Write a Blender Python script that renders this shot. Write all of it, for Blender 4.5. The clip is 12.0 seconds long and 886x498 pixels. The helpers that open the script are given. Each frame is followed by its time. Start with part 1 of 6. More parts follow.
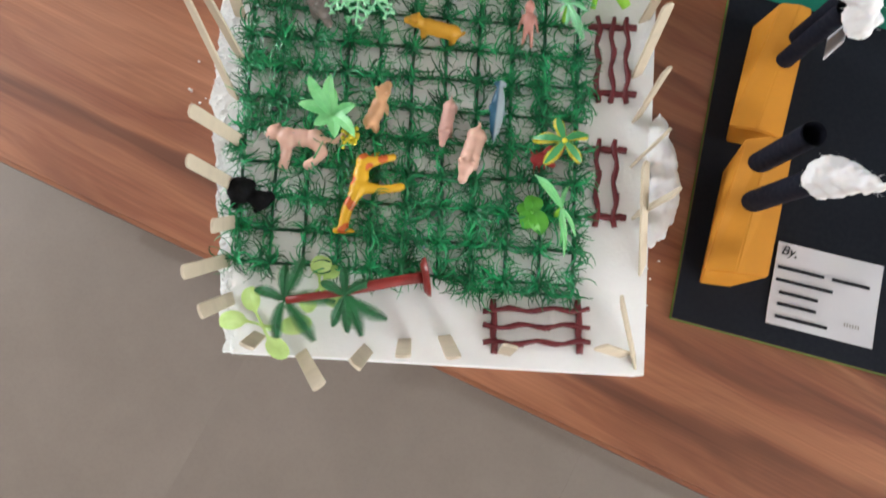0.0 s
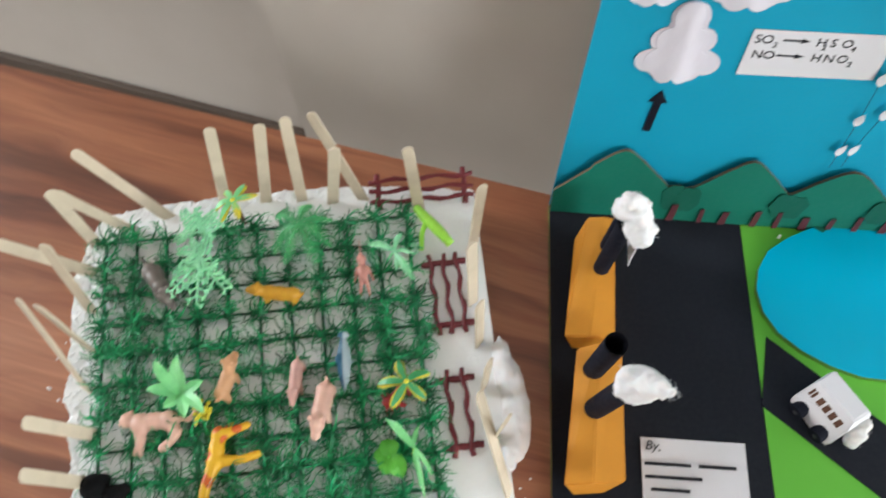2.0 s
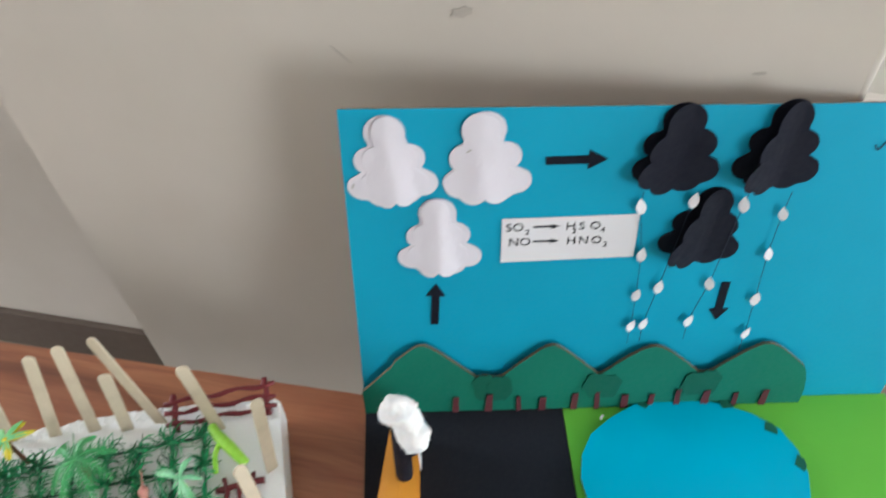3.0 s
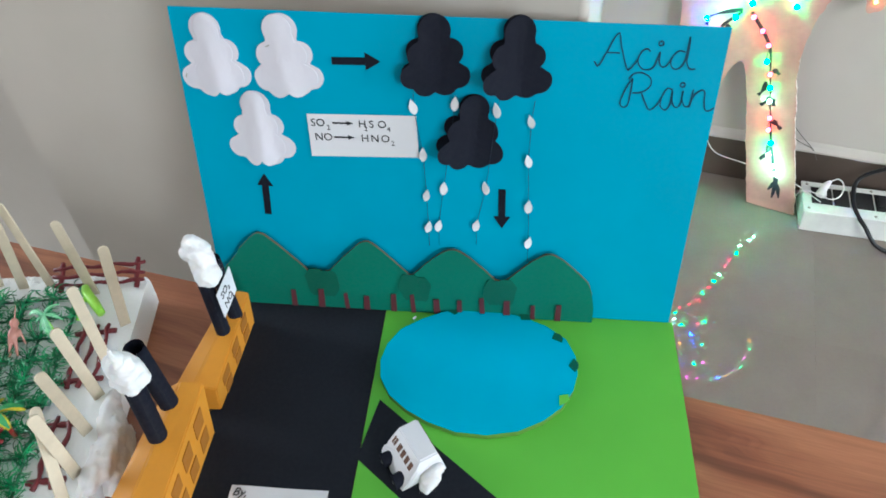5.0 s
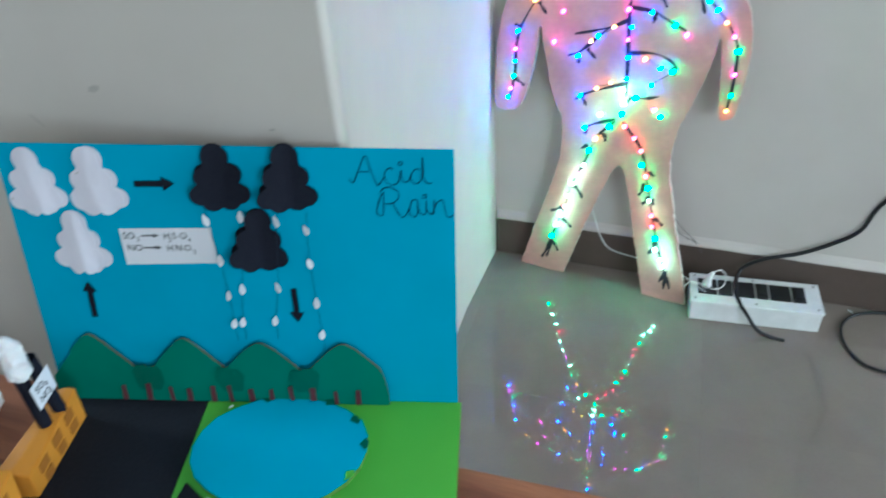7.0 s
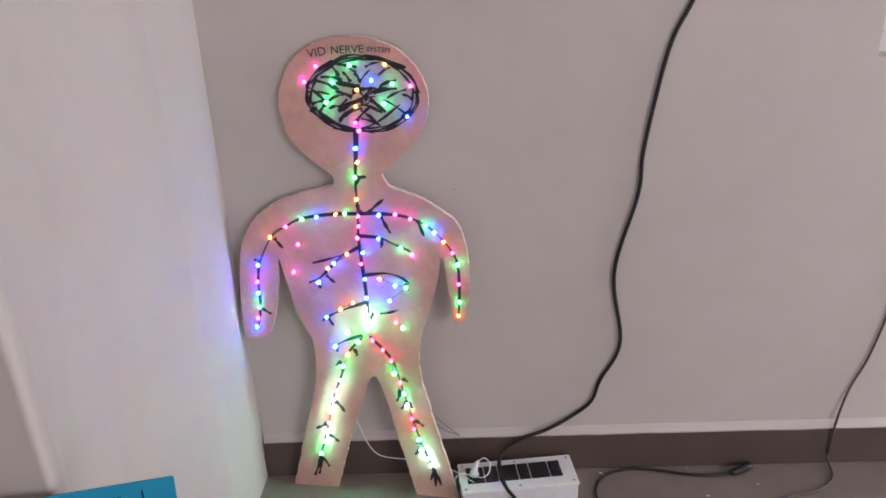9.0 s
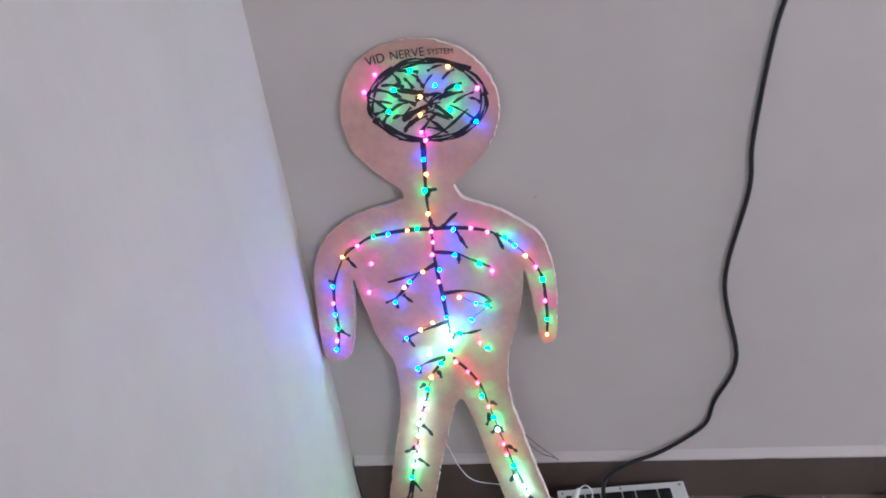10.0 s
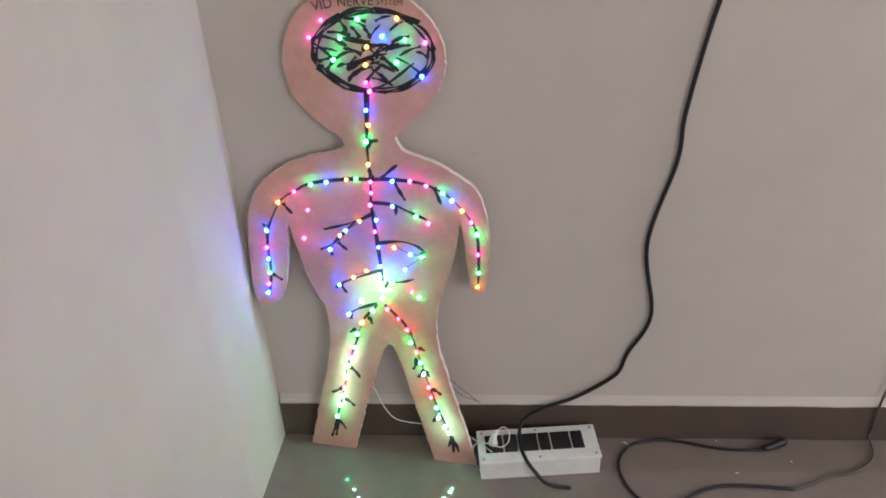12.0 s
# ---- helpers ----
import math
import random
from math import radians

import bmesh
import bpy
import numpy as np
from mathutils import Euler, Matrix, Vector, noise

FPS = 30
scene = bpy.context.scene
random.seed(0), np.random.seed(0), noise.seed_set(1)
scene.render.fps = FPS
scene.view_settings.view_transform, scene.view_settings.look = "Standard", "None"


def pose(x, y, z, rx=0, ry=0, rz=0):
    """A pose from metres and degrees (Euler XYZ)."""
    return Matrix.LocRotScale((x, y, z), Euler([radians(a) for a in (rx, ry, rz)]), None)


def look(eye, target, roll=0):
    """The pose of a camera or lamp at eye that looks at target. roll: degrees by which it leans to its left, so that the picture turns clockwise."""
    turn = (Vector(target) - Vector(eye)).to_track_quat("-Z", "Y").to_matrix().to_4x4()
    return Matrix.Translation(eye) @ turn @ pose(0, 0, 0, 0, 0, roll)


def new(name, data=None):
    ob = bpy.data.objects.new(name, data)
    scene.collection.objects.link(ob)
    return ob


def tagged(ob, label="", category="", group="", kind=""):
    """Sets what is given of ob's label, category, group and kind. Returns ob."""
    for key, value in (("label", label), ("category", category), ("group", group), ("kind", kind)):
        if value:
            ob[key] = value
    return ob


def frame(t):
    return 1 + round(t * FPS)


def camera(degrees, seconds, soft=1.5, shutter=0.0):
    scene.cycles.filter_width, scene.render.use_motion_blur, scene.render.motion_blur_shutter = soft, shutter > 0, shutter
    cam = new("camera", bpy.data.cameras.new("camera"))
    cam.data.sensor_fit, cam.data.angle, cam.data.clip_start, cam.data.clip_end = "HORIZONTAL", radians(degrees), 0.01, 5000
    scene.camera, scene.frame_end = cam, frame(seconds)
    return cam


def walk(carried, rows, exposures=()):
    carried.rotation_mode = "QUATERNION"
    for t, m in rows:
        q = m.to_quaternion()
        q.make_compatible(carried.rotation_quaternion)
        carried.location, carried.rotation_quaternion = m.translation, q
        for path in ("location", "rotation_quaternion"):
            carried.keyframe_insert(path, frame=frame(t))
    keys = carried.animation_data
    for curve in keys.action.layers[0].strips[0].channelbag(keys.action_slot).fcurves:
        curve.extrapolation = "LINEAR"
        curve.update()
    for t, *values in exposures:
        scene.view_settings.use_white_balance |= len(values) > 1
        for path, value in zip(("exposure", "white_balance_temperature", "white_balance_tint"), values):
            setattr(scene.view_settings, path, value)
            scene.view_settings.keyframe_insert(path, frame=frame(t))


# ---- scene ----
cam = camera(61.3, 12.0, 1.7, 0.3)

PATH = [
    (0, (-0.133, -0.395, 0.579), (-0.267, -0.025, -1.382), -4.1),
    (0.5, (-0.136, -0.388, 0.59), (-0.311, 0.147, -1.329), -2.6),
    (1, (-0.136, -0.38, 0.6), (-0.32, 0.264, -1.285), -1.8),
    (1.5, (-0.116, -0.367, 0.605), (-0.292, 0.37, -1.246), -2.1),
    (1.8, (-0.081, -0.358, 0.607), (-0.216, 0.448, -1.219), -1.9),
    (2.2, (-0.028, -0.348, 0.607), (-0.132, 0.613, -1.144), -3.3),
    (2.5, (0.002, -0.348, 0.597), (-0.033, 0.740, -1.081), -2.1),
    (3, (0.089, -0.32, 0.595), (0.041, 0.965, -0.936), -3.4),
    (3.2, (0.127, -0.316, 0.59), (0.034, 1.02, -0.895), -3.2),
    (4.8, (0.300, -0.479, 0.56), (0.073, 0.948, -0.824), -3.2),
    (5, (0.318, -0.494, 0.563), (0.077, 0.931, -0.82), -3.8),
    (5.5, (0.362, -0.517, 0.571), (0.047, 0.835, -0.869), -6.0),
    (6, (0.408, -0.534, 0.57), (0.018, 0.76, -0.904), -8.2),
    (6.5, (0.446, -0.562, 0.586), (0.048, 0.848, -0.775), -7.2),
    (7, (0.51, -0.555, 0.613), (0.324, 1.051, -0.564), -3.7),
    (7.2, (0.53, -0.555, 0.63), (0.416, 1.078, -0.519), -2.5),
    (7.5, (0.551, -0.553, 0.648), (0.569, 1.151, -0.4), -1.5),
    (7.7, (0.574, -0.548, 0.66), (0.741, 1.18, -0.333), -1.0),
    (9.3, (0.58, -0.554, 0.754), (1.009, 1.229, -0.044), -2.2),
    (9.5, (0.611, -0.537, 0.747), (0.966, 1.256, -0.064), -3.5),
    (10, (0.723, -0.408, 0.744), (0.812, 1.416, -0.07), -9.0),
    (10.5, (0.693, -0.351, 0.782), (0.759, 1.382, -0.214), -5.5),
    (11, (0.688, -0.355, 0.798), (0.878, 1.394, -0.153), -3.3),
    (11.5, (0.676, -0.369, 0.822), (0.904, 1.319, -0.227), -2.6),
    (12, (0.683, -0.393, 0.823), (0.962, 1.305, -0.196), -3.2),
]

EXPOSURE = [(0, 0.15, 6300, 9), (1, 0.18, 6200, 4), (2.2, 0.22, 6200, 6), (3.2, 0.16, 6100, 5), (5, 0.15, 5700, 1), (5.5, 0.15, 5950, -5), (6.1, 0.13, 5250, -10), (6.6, 0.04, 4900, -20), (7, -0.28, 5150, -4),
            (7.2, -0.40, 4850, -9), (7.5, -0.56, 7000, 30), (7.7, -0.58, 6800, 29), (9.3, -0.76, 6150, 25), (9.6, -0.76, 6100, 25), (10, -0.74, 5550, 20), (10.4, -0.84, 6900, 26), (11, -0.82, 5850, 18), (11.5, -0.82, 7300, 29), (12, -0.82, 6400, 17)]
walk(cam, [(t, look(e, g, r)) for t, e, g, r in PATH], EXPOSURE)

# ---------------------------------------------------------------- world and large lights
ROOM = pose(0, 0, 0, 0, 0, -12)          # the room's walls stand turned against the model
FLOOR = -0.762                           # the desk top lies at z = -0.006
CEIL = 2.2

world = bpy.data.worlds.new("world")
scene.world = world
world.use_nodes = True
wn = world.node_tree
sky = wn.nodes.new("ShaderNodeTexSky")
sky.sky_type = "NISHITA"
sky.sun_disc = False
sky.sun_elevation, sky.sun_rotation = radians(50), radians(120)
wn.nodes["Background"].inputs["Strength"].default_value = 0.12
wn.links.new(sky.outputs["Color"], wn.nodes["Background"].inputs["Color"])


def opening_light(name, u, v, z, turn, w, h, power, color, tilt=52):
    """An area lamp that stands in for daylight through a wall's opening."""
    data = bpy.data.lights.new(name, "AREA")
    data.shape, data.size, data.size_y = "RECTANGLE", w, h
    data.energy, data.color = power, color
    ob = new(name, data)
    ob.matrix_world = ROOM @ pose(u, v, z, tilt, 0, turn)
    return ob


# right, left and front lamps are added to light the room; their windows are unseen
opening_light("added_daylight_right", 6.80, 0.1, 0.95, 90, 1.8, 2.0, 212, (0.98, 0.99, 1.0), 82)
opening_light("added_daylight_left", -4.95, -0.25, 1.25, -90, 1.1, 1.5, 175, (0.97, 0.98, 1.0), 68)
opening_light("added_daylight_front", 3.40, -2.72, 1.20, 0, 2.0, 1.4, 120, (1.0, 0.98, 0.95), 70)
opening_light("daylight_corner", 2.35, 1.27, 1.05, 180, 1.1, 1.1, 2, (0.95, 0.98, 1.0))


# ---------------------------------------------------------------- materials
def nodes_of(name):
    m = bpy.data.materials.new(name)
    m.use_nodes = True
    return m, m.node_tree, m.node_tree.nodes["Principled BSDF"]


def link(nt, a, b):
    nt.links.new(a, b)


def coords(nt, scale=(1, 1, 1), which="Object"):
    tc = nt.nodes.new("ShaderNodeTexCoord")
    mp = nt.nodes.new("ShaderNodeMapping")
    mp.inputs["Scale"].default_value = scale
    link(nt, tc.outputs[which], mp.inputs["Vector"])
    return mp.outputs["Vector"]


def noise_tex(nt, vec, scale, detail=4, rough=0.55):
    n = nt.nodes.new("ShaderNodeTexNoise")
    n.inputs["Scale"].default_value = scale
    n.inputs["Detail"].default_value = detail
    n.inputs["Roughness"].default_value = rough
    link(nt, vec, n.inputs["Vector"])
    return n.outputs["Fac"]


def ramp(nt, fac, stops):
    r = nt.nodes.new("ShaderNodeValToRGB")
    while len(r.color_ramp.elements) < len(stops):
        r.color_ramp.elements.new(0.5)
    for e, (p, c) in zip(r.color_ramp.elements, stops):
        e.position, e.color = p, (*c, 1)
    link(nt, fac, r.inputs["Fac"])
    return r.outputs["Color"]


def mix(nt, fac, a, b, mode="MIX"):
    m = nt.nodes.new("ShaderNodeMix")
    m.data_type, m.blend_type = "RGBA", mode
    for key, val in (("Factor", fac), ("A", a), ("B", b)):
        sock = [k for k in m.inputs if k.name == key and k.enabled][0]
        if isinstance(val, (int, float)):
            sock.default_value = val
        elif isinstance(val, tuple):
            sock.default_value = (*val, 1)
        else:
            link(nt, val, sock)
    return [k for k in m.outputs if k.enabled][0]


def bump(nt, bsdf, height, strength, distance):
    b = nt.nodes.new("ShaderNodeBump")
    b.inputs["Strength"].default_value = strength
    b.inputs["Distance"].default_value = distance
    link(nt, height, b.inputs["Height"])
    link(nt, b.outputs["Normal"], bsdf.inputs["Normal"])


def surface(name, color, rough=0.6, vary=0.12, big=6.0, fine=120.0, bump_by=0.15, bump_d=0.0005, spec=0.4, hue=0.0, island=0.0, sss=0.0):
    """A plain coloured surface with stains at a large scale and grain at a small one."""
    m, nt, b = nodes_of(name)
    vec = coords(nt)
    n1, n2 = noise_tex(nt, vec, big), noise_tex(nt, vec, fine, 3)
    dark = tuple(c * (1 - vary) for c in color)
    light = tuple(min(1, c * (1 + vary) + hue * 0.01) for c in color)
    col = ramp(nt, n1, [(0.3, dark), (0.7, light)])
    grain = ramp(nt, n2, [(0.3, (1 - vary * 0.5,) * 3), (0.7, (1, 1, 1))])
    col = mix(nt, 1.0, col, grain, "MULTIPLY")
    if island:
        oi = nt.nodes.new("ShaderNodeNewGeometry")
        col = mix(nt, 1.0, col, ramp(nt, oi.outputs["Random Per Island"], [(0, (1 - island,) * 3), (1, (1 + island * 0.4,) * 3)]), "MULTIPLY")
    link(nt, col, b.inputs["Base Color"])
    r = ramp(nt, n2, [(0.3, (rough * 0.85,) * 3), (0.7, (min(1, rough * 1.15),) * 3)])
    link(nt, r, b.inputs["Roughness"])
    b.inputs["Specular IOR Level"].default_value = spec
    if sss:
        b.inputs["Subsurface Weight"].default_value = sss
        b.inputs["Subsurface Radius"].default_value = (0.006, 0.004, 0.003)
        b.inputs["Subsurface Scale"].default_value = 0.5
    if bump_by:
        bump(nt, b, n2, bump_by, bump_d)
    return m


def laminate():
    """Reddish wood-print laminate; the grain runs along the desk."""
    m, nt, b = nodes_of("wood_laminate")
    warp = noise_tex(nt, coords(nt, (1.2, 5, 1)), 2.0, 3)
    vec = coords(nt, (0.8, 14, 1))
    add = nt.nodes.new("ShaderNodeVectorMath")
    add.operation = "MULTIPLY_ADD"
    link(nt, warp, add.inputs[0])
    add.inputs[1].default_value = (0.3, 1.8, 0)
    link(nt, vec, add.inputs[2])
    bands = noise_tex(nt, add.outputs["Vector"], 2.1, 5, 0.62)
    fine = noise_tex(nt, coords(nt, (6, 320, 1)), 1.5, 4)
    col = ramp(nt, bands, [(0.29, (0.150, 0.042, 0.020)), (0.39, (0.285, 0.092, 0.042)), (0.55, (0.385, 0.146, 0.068)), (0.72, (0.480, 0.205, 0.104))])
    col = mix(nt, 1.0, col, ramp(nt, fine, [(0.35, (0.80, 0.77, 0.74)), (0.65, (1, 1, 1))]), "MULTIPLY")
    lines = nt.nodes.new("ShaderNodeVectorMath")           # long dark vessels of the printed grain
    lines.operation = "MULTIPLY_ADD"
    link(nt, warp, lines.inputs[0])
    lines.inputs[1].default_value = (0.2, 2.0, 0)
    link(nt, coords(nt, (0.7, 24, 1)), lines.inputs[2])
    streak = noise_tex(nt, lines.outputs["Vector"], 1.0, 2, 0.5)
    col = mix(nt, 1.0, col, ramp(nt, streak, [(0.34, (0.40, 0.31, 0.27)), (0.42, (0.76, 0.70, 0.66)), (0.48, (1, 1, 1))]), "MULTIPLY")
    link(nt, col, b.inputs["Base Color"])
    link(nt, ramp(nt, noise_tex(nt, coords(nt), 9, 3), [(0.3, (0.30,) * 3), (0.7, (0.42,) * 3)]), b.inputs["Roughness"])
    b.inputs["Specular IOR Level"].default_value = 0.75
    bump(nt, b, fine, 0.06, 0.0003)
    return m


def wall_paint(name, color):
    m, nt, b = nodes_of(name)
    vec = coords(nt)
    stains = noise_tex(nt, vec, 1.7, 5, 0.6)
    patches = noise_tex(nt, vec, 9, 4)
    grain = noise_tex(nt, vec, 190, 3)
    col = ramp(nt, stains, [(0.3, tuple(c * 0.93 for c in color)), (0.7, color)])
    col = mix(nt, 1.0, col, ramp(nt, patches, [(0.25, (0.965, 0.96, 0.95)), (0.6, (1, 1, 1))]), "MULTIPLY")
    link(nt, col, b.inputs["Base Color"])
    b.inputs["Roughness"].default_value = 0.62
    b.inputs["Specular IOR Level"].default_value = 0.3
    bump(nt, b, mix(nt, 0.4, grain, patches), 0.12, 0.001)
    return m


def floor_tile():
    m, nt, b = nodes_of("polished_tile")
    vec = coords(nt)
    cloud = noise_tex(nt, vec, 5, 6, 0.65)
    speck = noise_tex(nt, vec, 140, 2)
    col = ramp(nt, cloud, [(0.3, (0.196, 0.161, 0.136)), (0.7, (0.226, 0.187, 0.159))])
    col = mix(nt, 1.0, col, ramp(nt, speck, [(0.35, (0.97, 0.97, 0.97)), (0.55, (1, 1, 1))]), "MULTIPLY")
    oi = nt.nodes.new("ShaderNodeObjectInfo")
    col = mix(nt, 1.0, col, ramp(nt, oi.outputs["Random"], [(0, (0.996, 0.996, 0.996)), (1, (1, 1, 1))]), "MULTIPLY")
    link(nt, col, b.inputs["Base Color"])
    link(nt, ramp(nt, cloud, [(0.3, (0.026,) * 3), (0.75, (0.038,) * 3)]), b.inputs["Roughness"])
    b.inputs["Specular IOR Level"].default_value = 0.80
    return m


def card(name, color, rough=0.75, vary=0.05):
    return surface(name, color, rough, vary, 9, 260, 0.1, 0.0003, 0.3)


def leaf_plastic(name, color, tip=None, island=0.35):
    m, nt, b = nodes_of(name)
    n = noise_tex(nt, coords(nt), 60, 3)
    oi = nt.nodes.new("ShaderNodeNewGeometry")
    col = ramp(nt, n, [(0.3, tuple(c * 0.8 for c in color)), (0.7, tip or tuple(min(1, c * 1.2) for c in color))])
    col = mix(nt, 1.0, col, ramp(nt, oi.outputs["Random Per Island"], [(0, (1 - island,) * 3), (1, (1.12,) * 3)]), "MULTIPLY")
    link(nt, col, b.inputs["Base Color"])
    b.inputs["Roughness"].default_value = 0.42
    b.inputs["Specular IOR Level"].default_value = 0.4
    b.inputs["Transmission Weight"].default_value = 0.0
    b.inputs["Subsurface Weight"].default_value = 0.3
    b.inputs["Subsurface Radius"].default_value = (0.003, 0.004, 0.002)
    return m


def glow(name, color, strength):
    m, nt, b = nodes_of(name)
    b.inputs["Base Color"].default_value = (*color, 1)
    b.inputs["Emission Color"].default_value = (*color, 1)
    b.inputs["Emission Strength"].default_value = strength
    b.inputs["Roughness"].default_value = 0.3
    return m


def cotton_wool():
    m = surface("cotton_wool", (0.72, 0.71, 0.725), 0.95, 0.03, 40, 420, 0.3, 0.001, 0.1, sss=0.3)
    return m


MAT = dict(
    wall=wall_paint("wall_paint", (0.56, 0.515, 0.47)),
    pillar=wall_paint("pillar_paint", (0.56, 0.52, 0.475)),
    ceiling=wall_paint("ceiling_paint", (0.78, 0.77, 0.74)),
    skirting=surface("skirting_tile", (0.098, 0.073, 0.059), 0.4, 0.10, 6, 60, 0.02, spec=0.25),
    tile=floor_tile(),
    grout=surface("grout", (0.26, 0.232, 0.205), 0.5, 0.1, 20, 200),
    wood=laminate(),
    wood_edge=surface("desk_edge", (0.085, 0.028, 0.018), 0.45, 0.3, 14, 200, 0.1),
    steel=surface("painted_steel", (0.05, 0.05, 0.055), 0.4, 0.1),
    foam=surface("white_foam", (0.89, 0.90, 0.91), 0.8, 0.03, 14, 330, 0.35, 0.0012, 0.3, sss=0.1),
    stick=surface("birch_stick", (0.59, 0.51, 0.39), 0.65, 0.12, 30, 300, 0.12),
    maroon=surface("maroon_plastic", (0.135, 0.014, 0.020), 0.45, 0.12, 40, 300, 0.05),
    lattice=surface("green_lattice", (0.004, 0.045, 0.020), 0.5, 0.2, 40, 300, 0.05),
    grass=leaf_plastic("grass_blade", (0.008, 0.235, 0.080), (0.040, 0.52, 0.195), 0.80),
    palm=leaf_plastic("palm_green", (0.014, 0.150, 0.052), (0.032, 0.24, 0.082)),
    midgreen=leaf_plastic("mid_green", (0.060, 0.40, 0.13), (0.13, 0.52, 0.20)),
    mint=leaf_plastic("mint_green", (0.26, 0.76, 0.40), (0.42, 0.86, 0.54), 0.15),
    spring=leaf_plastic("spring_green", (0.20, 0.71, 0.26), (0.36, 0.84, 0.38), 0.2),
    lime=leaf_plastic("lime_green", (0.30, 0.70, 0.05), (0.42, 0.80, 0.10), 0.15),
    leafgreen=leaf_plastic("leaf_green", (0.085, 0.40, 0.035), (0.15, 0.52, 0.06), 0.25),
    pale=leaf_plastic("pale_lime", (0.52, 0.76, 0.22), (0.62, 0.82, 0.34), 0.1),
    yellow=leaf_plastic("yellow_plastic", (0.72, 0.62, 0.03), (0.80, 0.72, 0.06), 0.1),
    redtrunk=surface("red_brown_plastic", (0.26, 0.030, 0.026), 0.35, 0.2, 60, 300, 0.05),
    brown=surface("brown_plastic", (0.10, 0.040, 0.022), 0.5, 0.25, 60, 300),
    cotton=cotton_wool(),
    black=surface("black_card", (0.0120, 0.0140, 0.021), 0.85, 0.12, 9, 260, 0.1, 0.0003, 0.18),
    blackpaper=surface("black_paper", (0.0090, 0.0100, 0.0185), 0.8, 0.12, 9, 260, 0.1, 0.0003, 0.14),
    ink=card("black_ink", (0.010, 0.010, 0.016), 0.6),
    blueink=card("dark_blue_ink", (0.006, 0.060, 0.110), 0.6),
    sky=card("blue_card", (0.008, 0.300, 0.470), 0.62, 0.05),
    pond=card("pond_blue_card", (0.002, 0.390, 0.590), 0.5, 0.04),
    lawn=card("green_card", (0.135, 0.470, 0.048), 0.65, 0.05),
    hill=card("dark_green_card", (0.006, 0.155, 0.105), 0.7, 0.10),
    rim=card("cut_card_edge", (0.13, 0.10, 0.065), 0.9, 0.3),
    bush=card("bush_green_card", (0.004, 0.105, 0.068), 0.7, 0.12),
    bark=card("dull_red_card", (0.10, 0.024, 0.034), 0.8, 0.15),
    cardboard=surface("cardboard_edge", (0.26, 0.15, 0.085), 0.9, 0.2, 40, 400, 0.3),
    greenedge=card("green_edge", (0.10, 0.22, 0.03), 0.8, 0.15),
    white=card("white_paper", (0.68, 0.67, 0.715), 0.7, 0.03),
    cloud=card("cloud_paper", (0.64, 0.61, 0.68), 0.8, 0.03),
    orange=card("orange_card", (0.60, 0.250, 0.024), 0.6, 0.10),
    orange_dark=card("brown_window_paint", (0.33, 0.125, 0.016), 0.7, 0.15),
    thread=card("dark_thread", (0.02, 0.03, 0.05), 0.8),
    skin=surface("pink_poster_paint", (0.61, 0.345, 0.295), 0.7, 0.17, 9, 70, 0.35, 0.0015),
    board_edge=surface("foam_edge", (0.78, 0.66, 0.60), 0.85, 0.10, 30, 200, 0.4, 0.002),
    marker=surface("marker_stroke", (0.016, 0.012, 0.024), 0.5, 0.2, 30, 200),
    graphite=surface("grey_scribble", (0.40, 0.38, 0.36), 0.7, 0.2, 30, 200),
    smudge=surface("grey_smudge", (0.43, 0.395, 0.36), 0.7, 0.1, 40, 200),
    wire_green=surface("dark_wire", (0.020, 0.030, 0.028), 0.5, 0.1),
    cable=surface("black_cable", (0.011, 0.011, 0.012), 0.42, 0.15, 40, 300, 0.05),
    greycable=surface("grey_cable", (0.10, 0.085, 0.075), 0.55, 0.15, 40, 300, 0.05),
    whiteplastic=surface("white_plastic", (0.74, 0.74, 0.72), 0.38, 0.06, 30, 300, 0.04),
    blackplastic=surface("black_plastic", (0.014, 0.014, 0.015), 0.35, 0.2, 60, 300, 0.04),
    metal=surface("screw_metal", (0.35, 0.33, 0.30), 0.4, 0.2, 60, 300, 0.04),
    frame=surface("window_frame_paint", (0.62, 0.66, 0.60), 0.5, 0.08, 10, 150, 0.05),
    outside=glow("daylight_backdrop", (0.80, 0.92, 0.85), 1.2),
)
MAT["metal"].node_tree.nodes["Principled BSDF"].inputs["Metallic"].default_value = 0.9
glass, gt, gb = nodes_of("window_glass")
gb.inputs["Transmission Weight"].default_value = 1.0
gb.inputs["Roughness"].default_value = 0.02
gb.inputs["Base Color"].default_value = (0.95, 0.98, 0.96, 1)
MAT["glass"] = glass
TOY = {n: surface(n + "_toy_plastic", c, 0.45, 0.10, 70, 400, 0.05, sss=0.1) for n, c in dict(
    peach=(0.74, 0.46, 0.37), pink=(0.70, 0.42, 0.37), tan=(0.66, 0.37, 0.20), mustard=(0.66, 0.34, 0.03), amber=(0.72, 0.36, 0.015),
    grey=(0.19, 0.165, 0.15), black=(0.012, 0.012, 0.014), blue=(0.02, 0.09, 0.15), red=(0.28, 0.020, 0.022), rose=(0.58, 0.27, 0.23)).items()}

